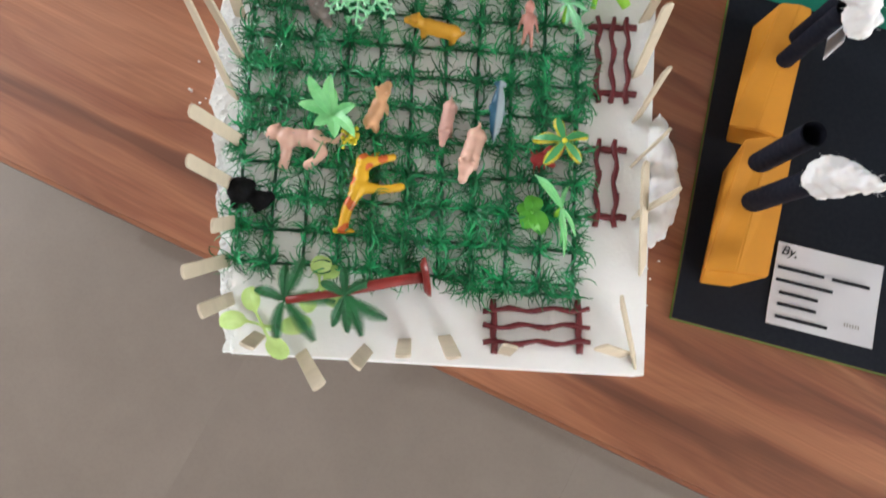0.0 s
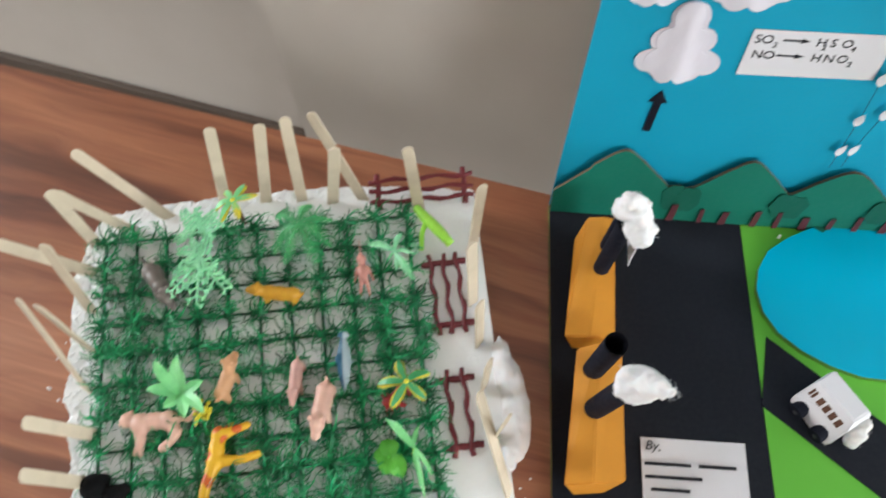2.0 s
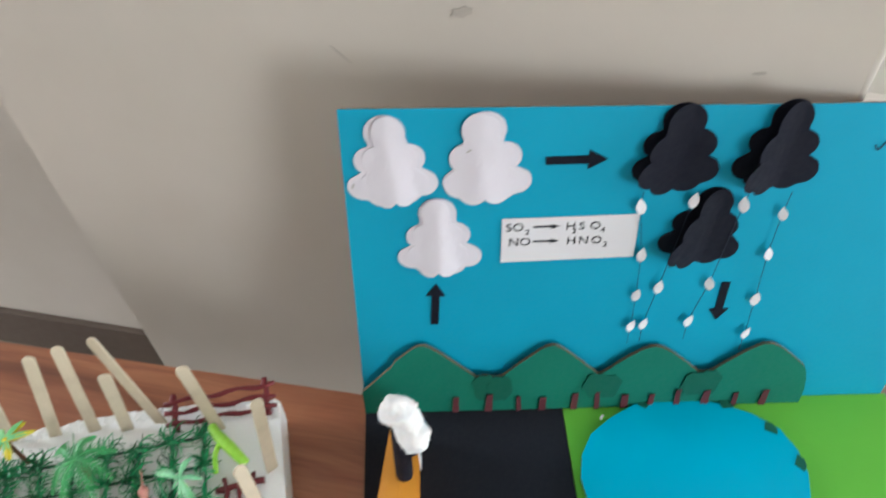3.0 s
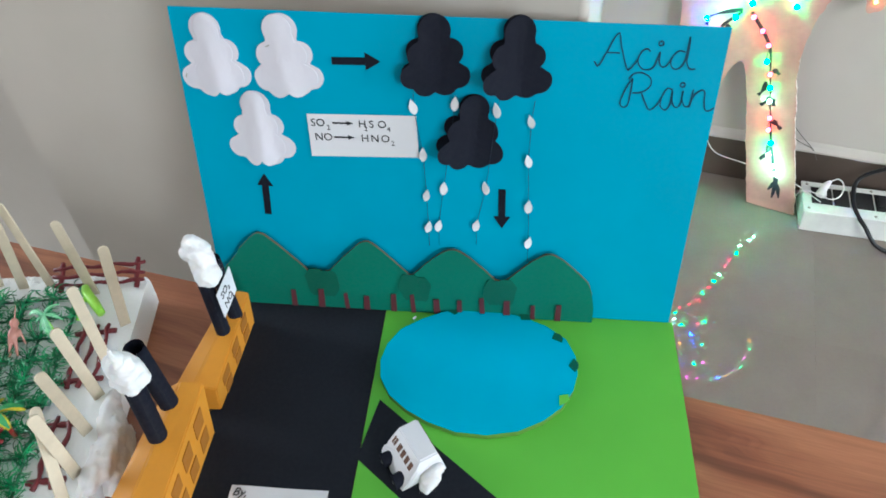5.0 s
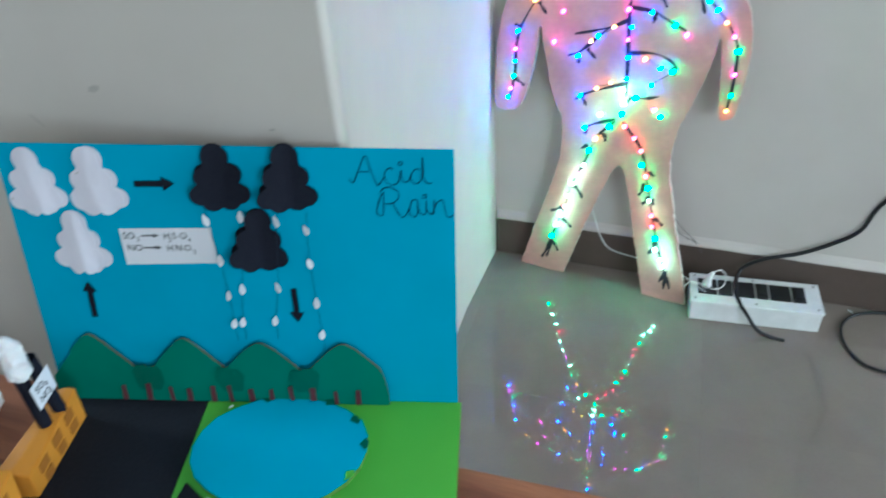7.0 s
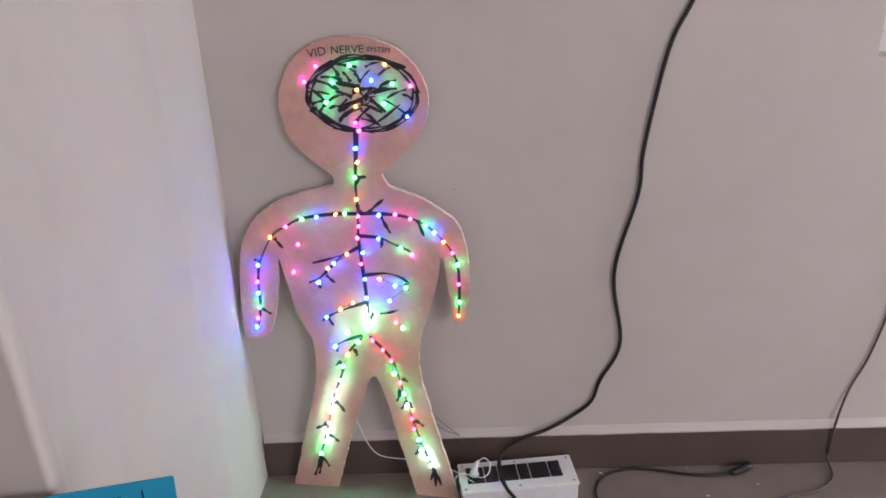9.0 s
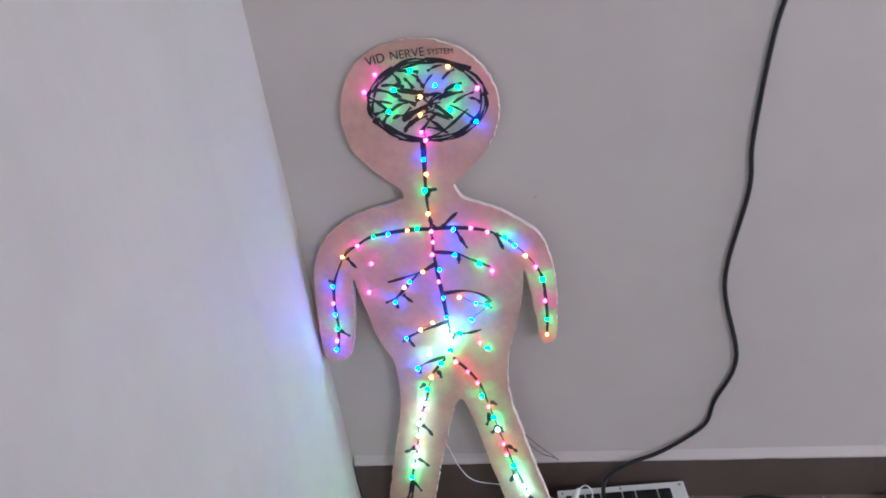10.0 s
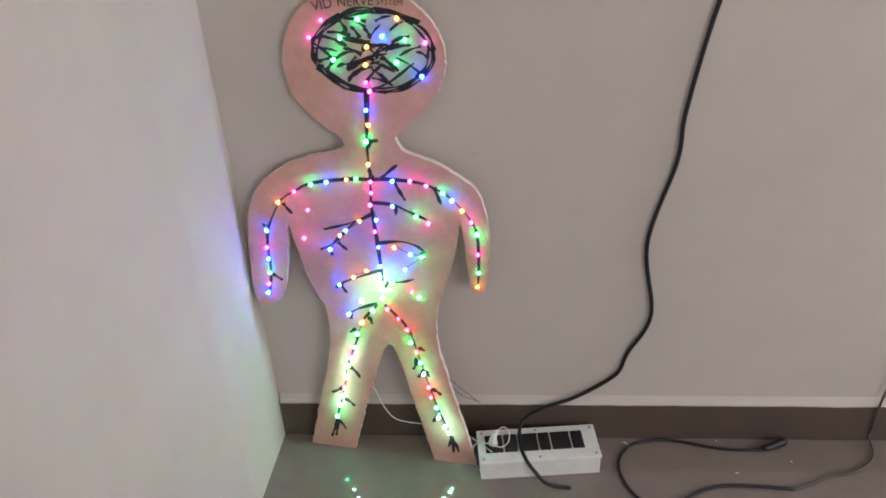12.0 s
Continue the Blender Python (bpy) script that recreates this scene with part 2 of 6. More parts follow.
amber, at, ab = nodes_of("spotted_amber_plastic")
spots = at.nodes.new("ShaderNodeTexVoronoi")
spots.inputs["Scale"].default_value = 85
link(at, coords(at), spots.inputs["Vector"])
link(at, ramp(at, spots.outputs["Distance"], [(0.30, (0.62, 0.12, 0.02)), (0.36, (0.80, 0.45, 0.020))]), ab.inputs["Base Color"])
ab.inputs["Roughness"].default_value = 0.42
TOY["amber"] = amber
blue, bt, bb = nodes_of("blue_and_grey_plastic")
part_xyz = bt.nodes.new("ShaderNodeSeparateXYZ")
link(bt, coords(bt), part_xyz.inputs["Vector"])
belly = bt.nodes.new("ShaderNodeMapRange")
belly.inputs["From Min"].default_value, belly.inputs["From Max"].default_value = 0.006, -0.006
link(bt, part_xyz.outputs["Y"], belly.inputs["Value"])
link(bt, ramp(bt, belly.outputs["Result"], [(0.45, (0.40, 0.50, 0.56)), (0.60, (0.022, 0.105, 0.185))]), bb.inputs["Base Color"])
bb.inputs["Roughness"].default_value = 0.4
TOY["blue"] = blue
TOY["black"] = surface("black_fur_plastic", (0.006, 0.006, 0.007), 0.85, 0.2, 70, 500, 0.5, 0.001, 0.15)


# ---------------------------------------------------------------- building helpers
def thing(name, m, label, category, group="", kind=""):
    """An Empty at a thing's base, which parents its parts."""
    ob = new(name)
    ob.empty_display_size = 0.02
    ob.matrix_world = m
    return tagged(ob, label, category, group, kind)


def finish(bm, name, mats, smooth=False):
    bmesh.ops.recalc_face_normals(bm, faces=bm.faces)
    me = bpy.data.meshes.new(name)
    bm.to_mesh(me)
    bm.free()
    for m in mats if isinstance(mats, (list, tuple)) else (mats,):
        me.materials.append(m)
    if smooth:
        me.polygons.foreach_set("use_smooth", [True] * len(me.polygons))
    return me


def part(name, bm, material, parent, label="", m=None, smooth=False, kind=""):
    """Links a bmesh as one mesh object under a thing or a part."""
    ob = new(name, finish(bm, name, material, smooth))
    ob.parent = parent
    if m is not None:
        ob.matrix_local = m
    return tagged(ob, label, kind=kind)


def solid(name, bm, material, m, label, category, group="", kind="", smooth=False):
    """A thing that is a single mesh."""
    ob = new(name, finish(bm, name, material, smooth))
    ob.matrix_world = m
    return tagged(ob, label, category, group, kind)


def box(bm, x0, y0, z0, x1, y1, z1, bevel=0.0, mat=0, segments=1):
    r = bmesh.ops.create_cube(bm, size=1, matrix=Matrix.Translation(((x0 + x1) / 2, (y0 + y1) / 2, (z0 + z1) / 2)) @ Matrix.Diagonal((x1 - x0, y1 - y0, z1 - z0, 1)))
    faces = list({f for v in r["verts"] for f in v.link_faces})
    for f in faces:
        f.material_index = mat
    if bevel:
        edges = list({e for f in faces for e in f.edges})
        bmesh.ops.bevel(bm, geom=edges, offset=bevel, segments=segments, affect="EDGES", profile=0.6)
    return bm


def boxed(*a, **k):
    return box(bmesh.new(), *a, **k)


def prism(bm, outline, z0, z1, mat_top=0, mat_side=0, lift=None):
    """A flat outline given thickness. lift(x, y) raises it out of its plane."""
    f = lift or (lambda x, y: 0.0)
    low = [bm.verts.new((x, y, z0 + f(x, y))) for x, y in outline]
    top = [bm.verts.new((x, y, z1 + f(x, y))) for x, y in outline]
    a, b = bm.faces.new(top), bm.faces.new(low[::-1])
    a.material_index = b.material_index = mat_top
    n = len(outline)
    for i in range(n):
        s = bm.faces.new((low[i], low[(i + 1) % n], top[(i + 1) % n], top[i]))
        s.material_index = mat_side
    return bm


def glide(pts, n):
    """n points on a smooth curve through pts."""
    p = [Vector(q) for q in pts]
    p = [p[0] * 2 - p[1]] + p + [p[-1] * 2 - p[-2]]
    out, k = [], len(p) - 3
    for i in range(n):
        t = i / (n - 1) * k
        j = min(int(t), k - 1)
        t -= j
        a, b, c, d = p[j:j + 4]
        out.append(0.5 * (2 * b + (c - a) * t + (2 * a - 5 * b + 4 * c - d) * t * t + (3 * b - a - 3 * c + d) * t ** 3))
    return out


def tube(bm, pts, radius, sides=8, cap=True, mat=0):
    """A round rod along pts; radius is a number or a function of the way 0 to 1."""
    pts = [Vector(p) for p in pts]
    rings, up = [], Vector((0.3, 0.2, 0.93))
    n = len(pts)
    for i, p in enumerate(pts):
        d = (pts[min(i + 1, n - 1)] - pts[max(i - 1, 0)]).normalized()
        a = d.cross(up)
        if a.length < 0.05:
            a = d.cross(Vector((1, 0, 0)))
        a.normalize()
        b = d.cross(a)
        up = -b if b.dot(up) < 0 else b
        r = radius(i / max(1, n - 1)) if callable(radius) else radius
        rings.append([bm.verts.new(p + (a * math.cos(k * math.tau / sides) + b * math.sin(k * math.tau / sides)) * r) for k in range(sides)])
    for r0, r1 in zip(rings, rings[1:]):
        for k in range(sides):
            f = bm.faces.new((r0[k], r0[(k + 1) % sides], r1[(k + 1) % sides], r1[k]))
            f.material_index = mat
    if cap:
        for r in (rings[0][::-1], rings[-1]):
            bm.faces.new(r).material_index = mat
    return bm


def thicken(bm, thickness, drop=Vector((0, 0, -1))):
    """Gives a sheet a second side below the first, and an edge."""
    faces, rim = bm.faces[:], [e for e in bm.edges if e.is_boundary]
    low = {v: bm.verts.new(v.co + drop * thickness) for v in bm.verts[:]}
    for f in faces:
        bm.faces.new([low[v] for v in reversed(f.verts)])
    for e in rim:
        a, b = e.verts
        bm.faces.new((a, b, low[b], low[a]))
    return bm


def ribbon(bm, pts, widths, up=Vector((0, 0, 1)), fold=0.0, mat=0):
    """A thin strip along pts, folded along its middle."""
    pts = [Vector(p) for p in pts]
    rows, n = [], len(pts)
    for i, p in enumerate(pts):
        d = (pts[min(i + 1, n - 1)] - pts[max(i - 1, 0)]).normalized()
        a = d.cross(up)
        a = a.normalized() if a.length > 1e-4 else Vector((1, 0, 0))
        w = widths(i / (n - 1)) if callable(widths) else widths
        h = a.cross(d) * (fold * w)
        rows.append([bm.verts.new(p - a * w + h), bm.verts.new(p), bm.verts.new(p + a * w + h)])
    for r0, r1 in zip(rows, rows[1:]):
        for k in (0, 1):
            bm.faces.new((r0[k], r0[k + 1], r1[k + 1], r1[k])).material_index = mat
    return bm


def ellipsoid(bm, c, r, turn=(0, 0, 0), seg=12, mat=0):
    m = Matrix.Translation(c) @ Euler([radians(a) for a in turn]).to_matrix().to_4x4() @ Matrix.Diagonal((*r, 1))
    res = bmesh.ops.create_uvsphere(bm, u_segments=seg, v_segments=max(6, seg * 2 // 3), radius=1, matrix=m)
    for f in {f for v in res["verts"] for f in v.link_faces}:
        f.material_index = mat
    return bm


def lettering(name, body, size, material, parent, m, shear=0.0):
    """Writing in the built-in font, as a flat mesh."""
    cu = bpy.data.curves.new(name, "FONT")
    cu.body, cu.size, cu.shear, cu.extrude = body, size, shear, 0.00015
    cu.resolution_u = 3
    tmp = bpy.data.objects.new(name, cu)
    me = bpy.data.meshes.new_from_object(tmp)
    me.name = name
    bpy.data.objects.remove(tmp)
    me.materials.clear()
    me.materials.append(material)
    ob = new(name, me)
    ob.parent = parent
    ob.matrix_local = m
    return tagged(ob)


# ---------------------------------------------------------------- the room
def room_mesh(name, bm, mat, label, category, parent=None):
    if parent:
        return part(name, bm, mat, parent, label)
    return solid(name, bm, mat, ROOM, label, category, kind="structure")


WALL_B = 1.392                    # the wall behind the figure
PIL_L, PIL_R, PIL_F, FLANK, CORNER = -0.336, 0.340, 0.127, 0.158, 0.177
LEFT_V = 0.400
WU0, WU1, WZ0, WZ1 = 1.76, 2.95, 0.42, 1.65


def wall_v(u):
    """The back wall runs slightly askew."""
    return WALL_B - 0.045 * (u - CORNER)


def askew(bm):
    """Moves what is built against a straight wall onto the askew one."""
    for v in bm.verts:
        v.co.y += wall_v(v.co.x) - WALL_B
    return bm


bm = boxed(CORNER - 0.1, WALL_B, FLOOR, WU0, WALL_B + 0.2, CEIL)
box(bm, WU1, WALL_B, FLOOR, 7.2, WALL_B + 0.2, CEIL)
box(bm, WU0, WALL_B, FLOOR, WU1, WALL_B + 0.2, WZ0)
box(bm, WU0, WALL_B, WZ1, WU1, WALL_B + 0.2, CEIL)
room_mesh("wall_back", askew(bm), MAT["wall"], "off-white painted plaster wall behind the figure", "wall")
side = [(FLANK + (PIL_R - FLANK) * (1 - min(1.0, k / 20)) ** 2, PIL_F + 0.72 * k / 20) for k in range(2, 21)] + [(FLANK, 1.10), (CORNER, WALL_B + 0.03)]
P0, P1, P2 = Vector((PIL_R - 0.016, PIL_F)), Vector((PIL_R + 0.004, PIL_F)), Vector(side[0])
nose = [tuple(P0 * (1 - t) ** 2 + P1 * (2 * t * (1 - t)) + P2 * t * t) for t in (k / 10 for k in range(10))]
bm = prism(bmesh.new(), [(PIL_L, PIL_F)] + nose + side + [(PIL_L, WALL_B + 0.03)], FLOOR, CEIL)
bm.normal_update()
for f in bm.faces:
    f.smooth = abs(f.normal.z) < 0.1 and f.calc_center_median().x > PIL_R - 0.015 and f.calc_center_median().y < 1.3
room_mesh("wall_pillar", bm, MAT["pillar"], "off-white painted pillar that juts out behind the desk", "pillar")
room_mesh("wall_left_back", boxed(-5.2, LEFT_V, FLOOR, PIL_L, LEFT_V + 0.2, CEIL), MAT["wall"], "off-white painted wall beside the pillar", "wall")


def wall_with_opening(name, fixed0, fixed1, a0, a1, o0, o1, z0, z1, along):
    bm = bmesh.new()
    for s0, s1, h0, h1 in ((a0, o0, FLOOR, CEIL), (o1, a1, FLOOR, CEIL), (o0, o1, FLOOR, z0), (o0, o1, z1, CEIL)):
        if along == "v":
            box(bm, fixed0, s0, h0, fixed1, s1, h1)
        else:
            box(bm, s0, fixed0, h0, s1, fixed1, h1)
    return room_mesh(name, bm, MAT["wall"], "unseen off-white painted wall with an opening added for light", "wall")


# unseen walls that close the room; each opening is added for its lamp
wall_with_opening("wall_right", 7.0, 7.2, -3.2, WALL_B, -0.8, 1.0, -0.25, 1.95, "v")
wall_with_opening("wall_front", -3.2, -3.0, -5.2, 7.0, 2.3, 4.5, 0.45, 1.95, "u")
wall_with_opening("wall_left", -5.4, -5.2, -3.2, LEFT_V + 0.2, -0.85, 0.35, 0.35, 1.95, "v")
room_mesh("ceiling", boxed(-5.4, -3.2, CEIL, 7.2, WALL_B + 0.2, CEIL + 0.15), MAT["ceiling"], "plain white painted ceiling", "ceiling")

floor = solid("floor", boxed(-5.4, -3.2, FLOOR - 0.12, 7.2, WALL_B + 0.2, FLOOR - 0.004), MAT["grout"], ROOM, "polished grey floor tiles with a glossy sheen", "floor", kind="structure")

SK, SKIRT = 0.013, 0.128
bm = boxed(CORNER + 0.001, WALL_B - SK, FLOOR, 6.9, WALL_B, FLOOR + SKIRT, 0.002)
room_mesh("baseboard", askew(bm), MAT["skirting"], "dark brown-grey tile skirting along the wall", "skirting")
bm, last = bmesh.new(), None
for k in range(150):                 # plaster runs out in an uneven lip over the skirting
    u = CORNER + 0.004 + 0.030 * k
    w = 0.0016 * noise.noise((u * 9, 0, 0)) + 0.0010 * noise.noise((u * 41, 2, 0))
    row = [bm.verts.new(p) for p in ((u, WALL_B + 0.002, FLOOR + SKIRT + 0.024), (u, WALL_B - SK * 0.55, FLOOR + SKIRT + 0.011), (u, WALL_B - SK - 0.0035 + w, FLOOR + SKIRT + 0.003), (u, WALL_B - SK - 0.0030 + w, FLOOR + SKIRT - 0.002 + w), (u, WALL_B + 0.002, FLOOR + SKIRT + 0.0005))]
    if last:
        for i in range(5):
            bm.faces.new((last[i], row[i], row[(i + 1) % 5], last[(i + 1) % 5]))
    last = row
bmesh.ops.recalc_face_normals(bm, faces=bm.faces)
room_mesh("trim", askew(bm), MAT["wall"], "pale painted plaster lip above the skirting", "trim")
bm = boxed(-5.199, LEFT_V - SK, FLOOR, PIL_L - 0.001, LEFT_V, FLOOR + SKIRT, 0.002)
room_mesh("baseboard_left", bm, MAT["skirting"], "dark brown-grey tile skirting beside the pillar", "skirting")

win = thing("window_1", ROOM, "painted steel window with bars, daylight behind it", "window", kind="structure")
bm = bmesh.new()
for a in ((WU0, WZ0, WU1, WZ0 + 0.05), (WU0, WZ1 - 0.05, WU1, WZ1), (WU0, WZ0 + 0.05, WU0 + 0.05, WZ1 - 0.05), (WU1 - 0.05, WZ0 + 0.05, WU1, WZ1 - 0.05), (2.33, WZ0 + 0.05, 2.38, WZ1 - 0.05)):
    box(bm, a[0], WALL_B + 0.05, a[1], a[2], WALL_B + 0.1, a[3], 0.004)
part("window_frame", askew(bm), MAT["frame"], win)
for k in range(9):
    part("bar", askew(tube(bmesh.new(), [(WU0 + 0.05, WALL_B + 0.03, WZ0 + 0.11 + k * 0.12), (WU1 - 0.05, WALL_B + 0.03, WZ0 + 0.11 + k * 0.12)], 0.006, 8)), MAT["frame"], win)
for a, b in ((WU0 + 0.05, 2.33), (2.38, WU1 - 0.05)):
    p = part("pane", askew(boxed(a, WALL_B + 0.072, WZ0 + 0.05, b, WALL_B + 0.078, WZ1 - 0.05)), MAT["glass"], win)
    p.visible_shadow = False
room_mesh("backdrop", boxed(WU0 - 1.2, WALL_B + 1.6, FLOOR, WU1 + 1.8, WALL_B + 1.65, CEIL + 0.5), MAT["outside"], "pale daylight outside the window", "backdrop")

# ---------------------------------------------------------------- the desk
TOP = -0.006
bm = prism(bmesh.new(), [(-1.05, -0.447), (0.95, -0.351), (0.95, 0.0200), (0.0, 0.0140), (-1.05, -0.0060)], TOP - 0.024, TOP, 0, 1)
edges = [e for e in bm.edges if abs(e.verts[0].co.z - e.verts[1].co.z) < 1e-5]
bmesh.ops.bevel(bm, geom=edges, offset=0.0035, segments=2, affect="EDGES")
for f in bm.faces:
    f.material_index = 0 if f.normal.z > 0.98 else 1
desk = thing("desk", ROOM @ pose(0, 0, 0), "long narrow desk with reddish wood-print laminate top", "desk")
part("desktop", bm, [MAT["wood"], MAT["wood_edge"]], desk, "glossy reddish-brown wood-grain top")
for x, y in ((-0.98, -0.40), (-0.98, -0.05), (0.355, -0.335), (0.355, -0.03)):
    part("leg", boxed(x - 0.016, y - 0.016, FLOOR, x + 0.016, y + 0.016, TOP - 0.024, 0.003), MAT["steel"], desk)
for x in (-0.98, 0.355):
    part("rail", boxed(x - 0.012, -0.26, TOP - 0.06, x + 0.012, -0.05, TOP - 0.026, 0.002), MAT["steel"], desk)

# ---------------------------------------------------------------- the acid rain model
BW, BD = 0.455, 0.286
LEAN = 81.47                       # the back panel leans back a little
PANEL = pose(0, 0, 0, LEAN)

model = thing("acid_rain_model", pose(0, 0, 0), "school model of acid rain on folded card board", "school model")
bm = prism(bmesh.new(), [(0.012, -BD - 0.004), (BW + 0.006, -BD), (BW, 0.0), (0.0, 0.0)], TOP, -0.0012, 0, 1)
part("base_board", bm, [MAT["cardboard"], MAT["greenedge"]], model, "cardboard base with green card edge")
bm = prism(bmesh.new(), [(0.1735, -0.0005), (0.1835, -BD - 0.0015), (BW + 0.0055, -BD + 0.0005), (BW - 0.0005, -0.0005)], -0.0012, 0.0)
part("lawn_sheet", bm, MAT["lawn"], model, "bright green card ground")
bm = prism(bmesh.new(), [(0.0005, -0.0005), (0.0125, -BD - 0.0035), (0.1830, -BD - 0.0020), (0.1730, -0.0005)], -0.0012, 0.0003)
part("asphalt_sheet", bm, MAT["black"], model, "black card ground")
bm = prism(bmesh.new(), [(0.187, -0.114), (0.178, -0.174), (0.324, -BD + 0.0005), (0.411, -BD + 0.001)], 0.0002, 0.0011)
part("road", bm, MAT["black"], model, "black card road strip")


def uneven_oval(cx, cy, rx, ry, n, amp, seed):
    out = []
    for k in range(n):
        a = k * math.tau / n
        r = 1 + amp * noise.noise((math.cos(a) * 1.7 + seed, math.sin(a) * 1.7, seed))
        out.append((cx + rx * r * math.cos(a), cy + ry * r * math.sin(a)))
    return out


bm = prism(bmesh.new(), uneven_oval(0.2725, -0.0735, 0.0925, 0.0710, 22, 0.05, 3), 0.0, 0.0062, 0, 1)
for e in [e for e in bm.edges if e.verts[0].co.z > 0.005 and e.verts[1].co.z > 0.005]:
    e.smooth = True
pond = part("pond", bm, [MAT["pond"], MAT["greenedge"]], model, "glossy blue card pond with bent edge")
rng = random.Random(5)
# dark wedges put the bent rim's shadow into colour; the last scrap is light green
for a, k, mat in ((8, 0.95, "bush"), (36, 0.96, "bush"), (64, 0.99, "bush"), (108, 0.98, "bush"), (-26, 0.94, "lawn")):
    c, q = math.cos(radians(a)), math.sin(radians(a))
    pts = [(rng.uniform(-0.009, -0.006), 0.001), (rng.uniform(-0.002, 0.002), -0.005), (rng.uniform(0.006, 0.009), 0.0), (rng.uniform(0.001, 0.004), 0.004), (rng.uniform(-0.004, -0.001), 0.0045)]
    part("paper_scrap", prism(bmesh.new(), pts, 0.0, 0.0004), MAT[mat], pond, "green paper scrap, the dark ones standing in for the rim's shadow", pose(0.2725 + 0.0925 * k * c, -0.0735 + 0.0710 * k * q, 0.0064, 0, 0, a - 90))

# back panel
panel = part("back_panel", prism(bmesh.new(), [(0.0, 0.0), (BW - 0.004, -0.001), (BW + 0.0015, 0.2895), (0.0145, 0.3010)], -0.0012, 0.0), MAT["sky"], model, "bright blue card back panel", PANEL)
part("panel_backing", prism(bmesh.new(), [(0.0015, 0.0), (BW - 0.0055, -0.001), (BW - 0.0005, 0.2880), (0.0160, 0.2995)], -0.005, -0.0013), MAT["cardboard"], panel, "brown cardboard behind the blue card")


def hill_height(x):
    h = 0.0
    for c, top, soft in ((0.055, 0.0865, 0.007), (0.160, 0.083, 0.007), (0.2425, 0.078, 0.013), (0.333, 0.078, 0.012)):
        d = math.sqrt((x - c) ** 2 + soft ** 2) - soft
        h = max(h, top - 1.12 * d)
    for c, r in ((0.106, 0.0095), (0.1185, 0.0085), (0.199, 0.0095), (0.2105, 0.0080), (0.2825, 0.0085), (0.2930, 0.0085)):
        if abs(x - c) < r:
            h = max(h, 0.0375 + math.sqrt(r * r - (x - c) ** 2) * 0.9)
    if x > 0.345:
        h = min(h, 0.074 * math.sqrt(max(0.0, 1 - ((x - 0.345) / 0.0335) ** 2)))
    if x < 0.03:
        h = min(h, 0.028 + 1.15 * x)
    return max(h, 0.001)


xs = [0.001 + (0.3775 - 0.001) * k / 150 for k in range(151)]
bm = prism(bmesh.new(), [(x, hill_height(x) + 0.0006 * noise.noise((x * 160, 0, 0))) for x in xs] + [(0.3775, 0.0), (0.001, 0.0)], 0.0045, 0.0075, 0, 1)
part("hill_range", bm, [MAT["hill"], MAT["rim"]], panel, "dark green card hills with brown cut edge")
for x, y, r in ((0.1060, 0.0350, 0.0110), (0.1185, 0.0340, 0.0105), (0.1995, 0.0350, 0.0105), (0.2105, 0.0330, 0.0098), (0.2815, 0.0340, 0.0098), (0.2930, 0.0350, 0.0105)):
    pts = [(x + r * (1 + 0.10 * math.sin(5 * a + x * 300)) * math.cos(a), y + r * (1.25 if math.sin(a) > 0 else 1.9) * (1 + 0.08 * math.cos(6 * a)) * math.sin(a)) for a in (k * math.tau / 22 for k in range(22))]
    part("bush", prism(bmesh.new(), [(px, max(0.001, py)) for px, py in pts], 0.0076 + 0.0006 * (x * 1000 % 2), 0.0083 + 0.0006 * (x * 1000 % 2), 0, 0), MAT["bush"], panel, "darker green card bush")
for x in (0.05, 0.16, 0.24, 0.33):
    part("spacer", boxed(x - 0.02, 0.008, 0.0002, x + 0.02, 0.028, 0.0044), MAT["cardboard"], panel, "cardboard spacer")
for k, x in enumerate((0.080, 0.1085, 0.135, 0.155, 0.1823, 0.2024, 0.226, 0.248, 0.271, 0.2945, 0.320, 0.344)):
    w, h = 0.0028 + 0.0006 * math.sin(k * 2.3), 0.0205 + 0.003 * math.sin(k * 1.7)
    part("tree_trunk", prism(bmesh.new(), [(-w, -0.0), (w, 0.0), (w * 0.85, h), (-w * 0.8, h * 0.97)], 0.0092, 0.0098), MAT["bark"], panel, m=pose(x, 0.001, 0, 0, 0, rng.uniform(-3, 3)))


def cloud_outline(scale, seed, n=96, squash=1.0):
    """A paper cloud: a tall round top on two shoulders and a broad scalloped foot."""
    lobes = [(0, 0.0220, 0.0135), (0, 0.0120, 0.0135), (-0.0125, 0.0020, 0.0112), (0.0125, 0.0020, 0.0112), (-0.0195, -0.0180, 0.0108), (0.0195, -0.0180, 0.0108), (-0.0085, -0.0242, 0.0112), (0.0085, -0.0242, 0.0112), (0, -0.006, 0.0170)]
    r = random.Random(seed)
    lobes = [(x + r.uniform(-0.0010, 0.0010), y + r.uniform(-0.0010, 0.0010), q) for x, y, q in lobes]
    out = []
    for k in range(n):
        a = k * math.tau / n
        dx, dy = math.cos(a), math.sin(a)
        far = 0.008
        for x, y, q in lobes:
            b = x * dx + y * dy
            disc = b * b - (x * x + y * y - q * q)
            if disc > 0:
                far = max(far, b + math.sqrt(disc))
        out.append((far * dx * scale * squash, far * dy * scale))
    return out


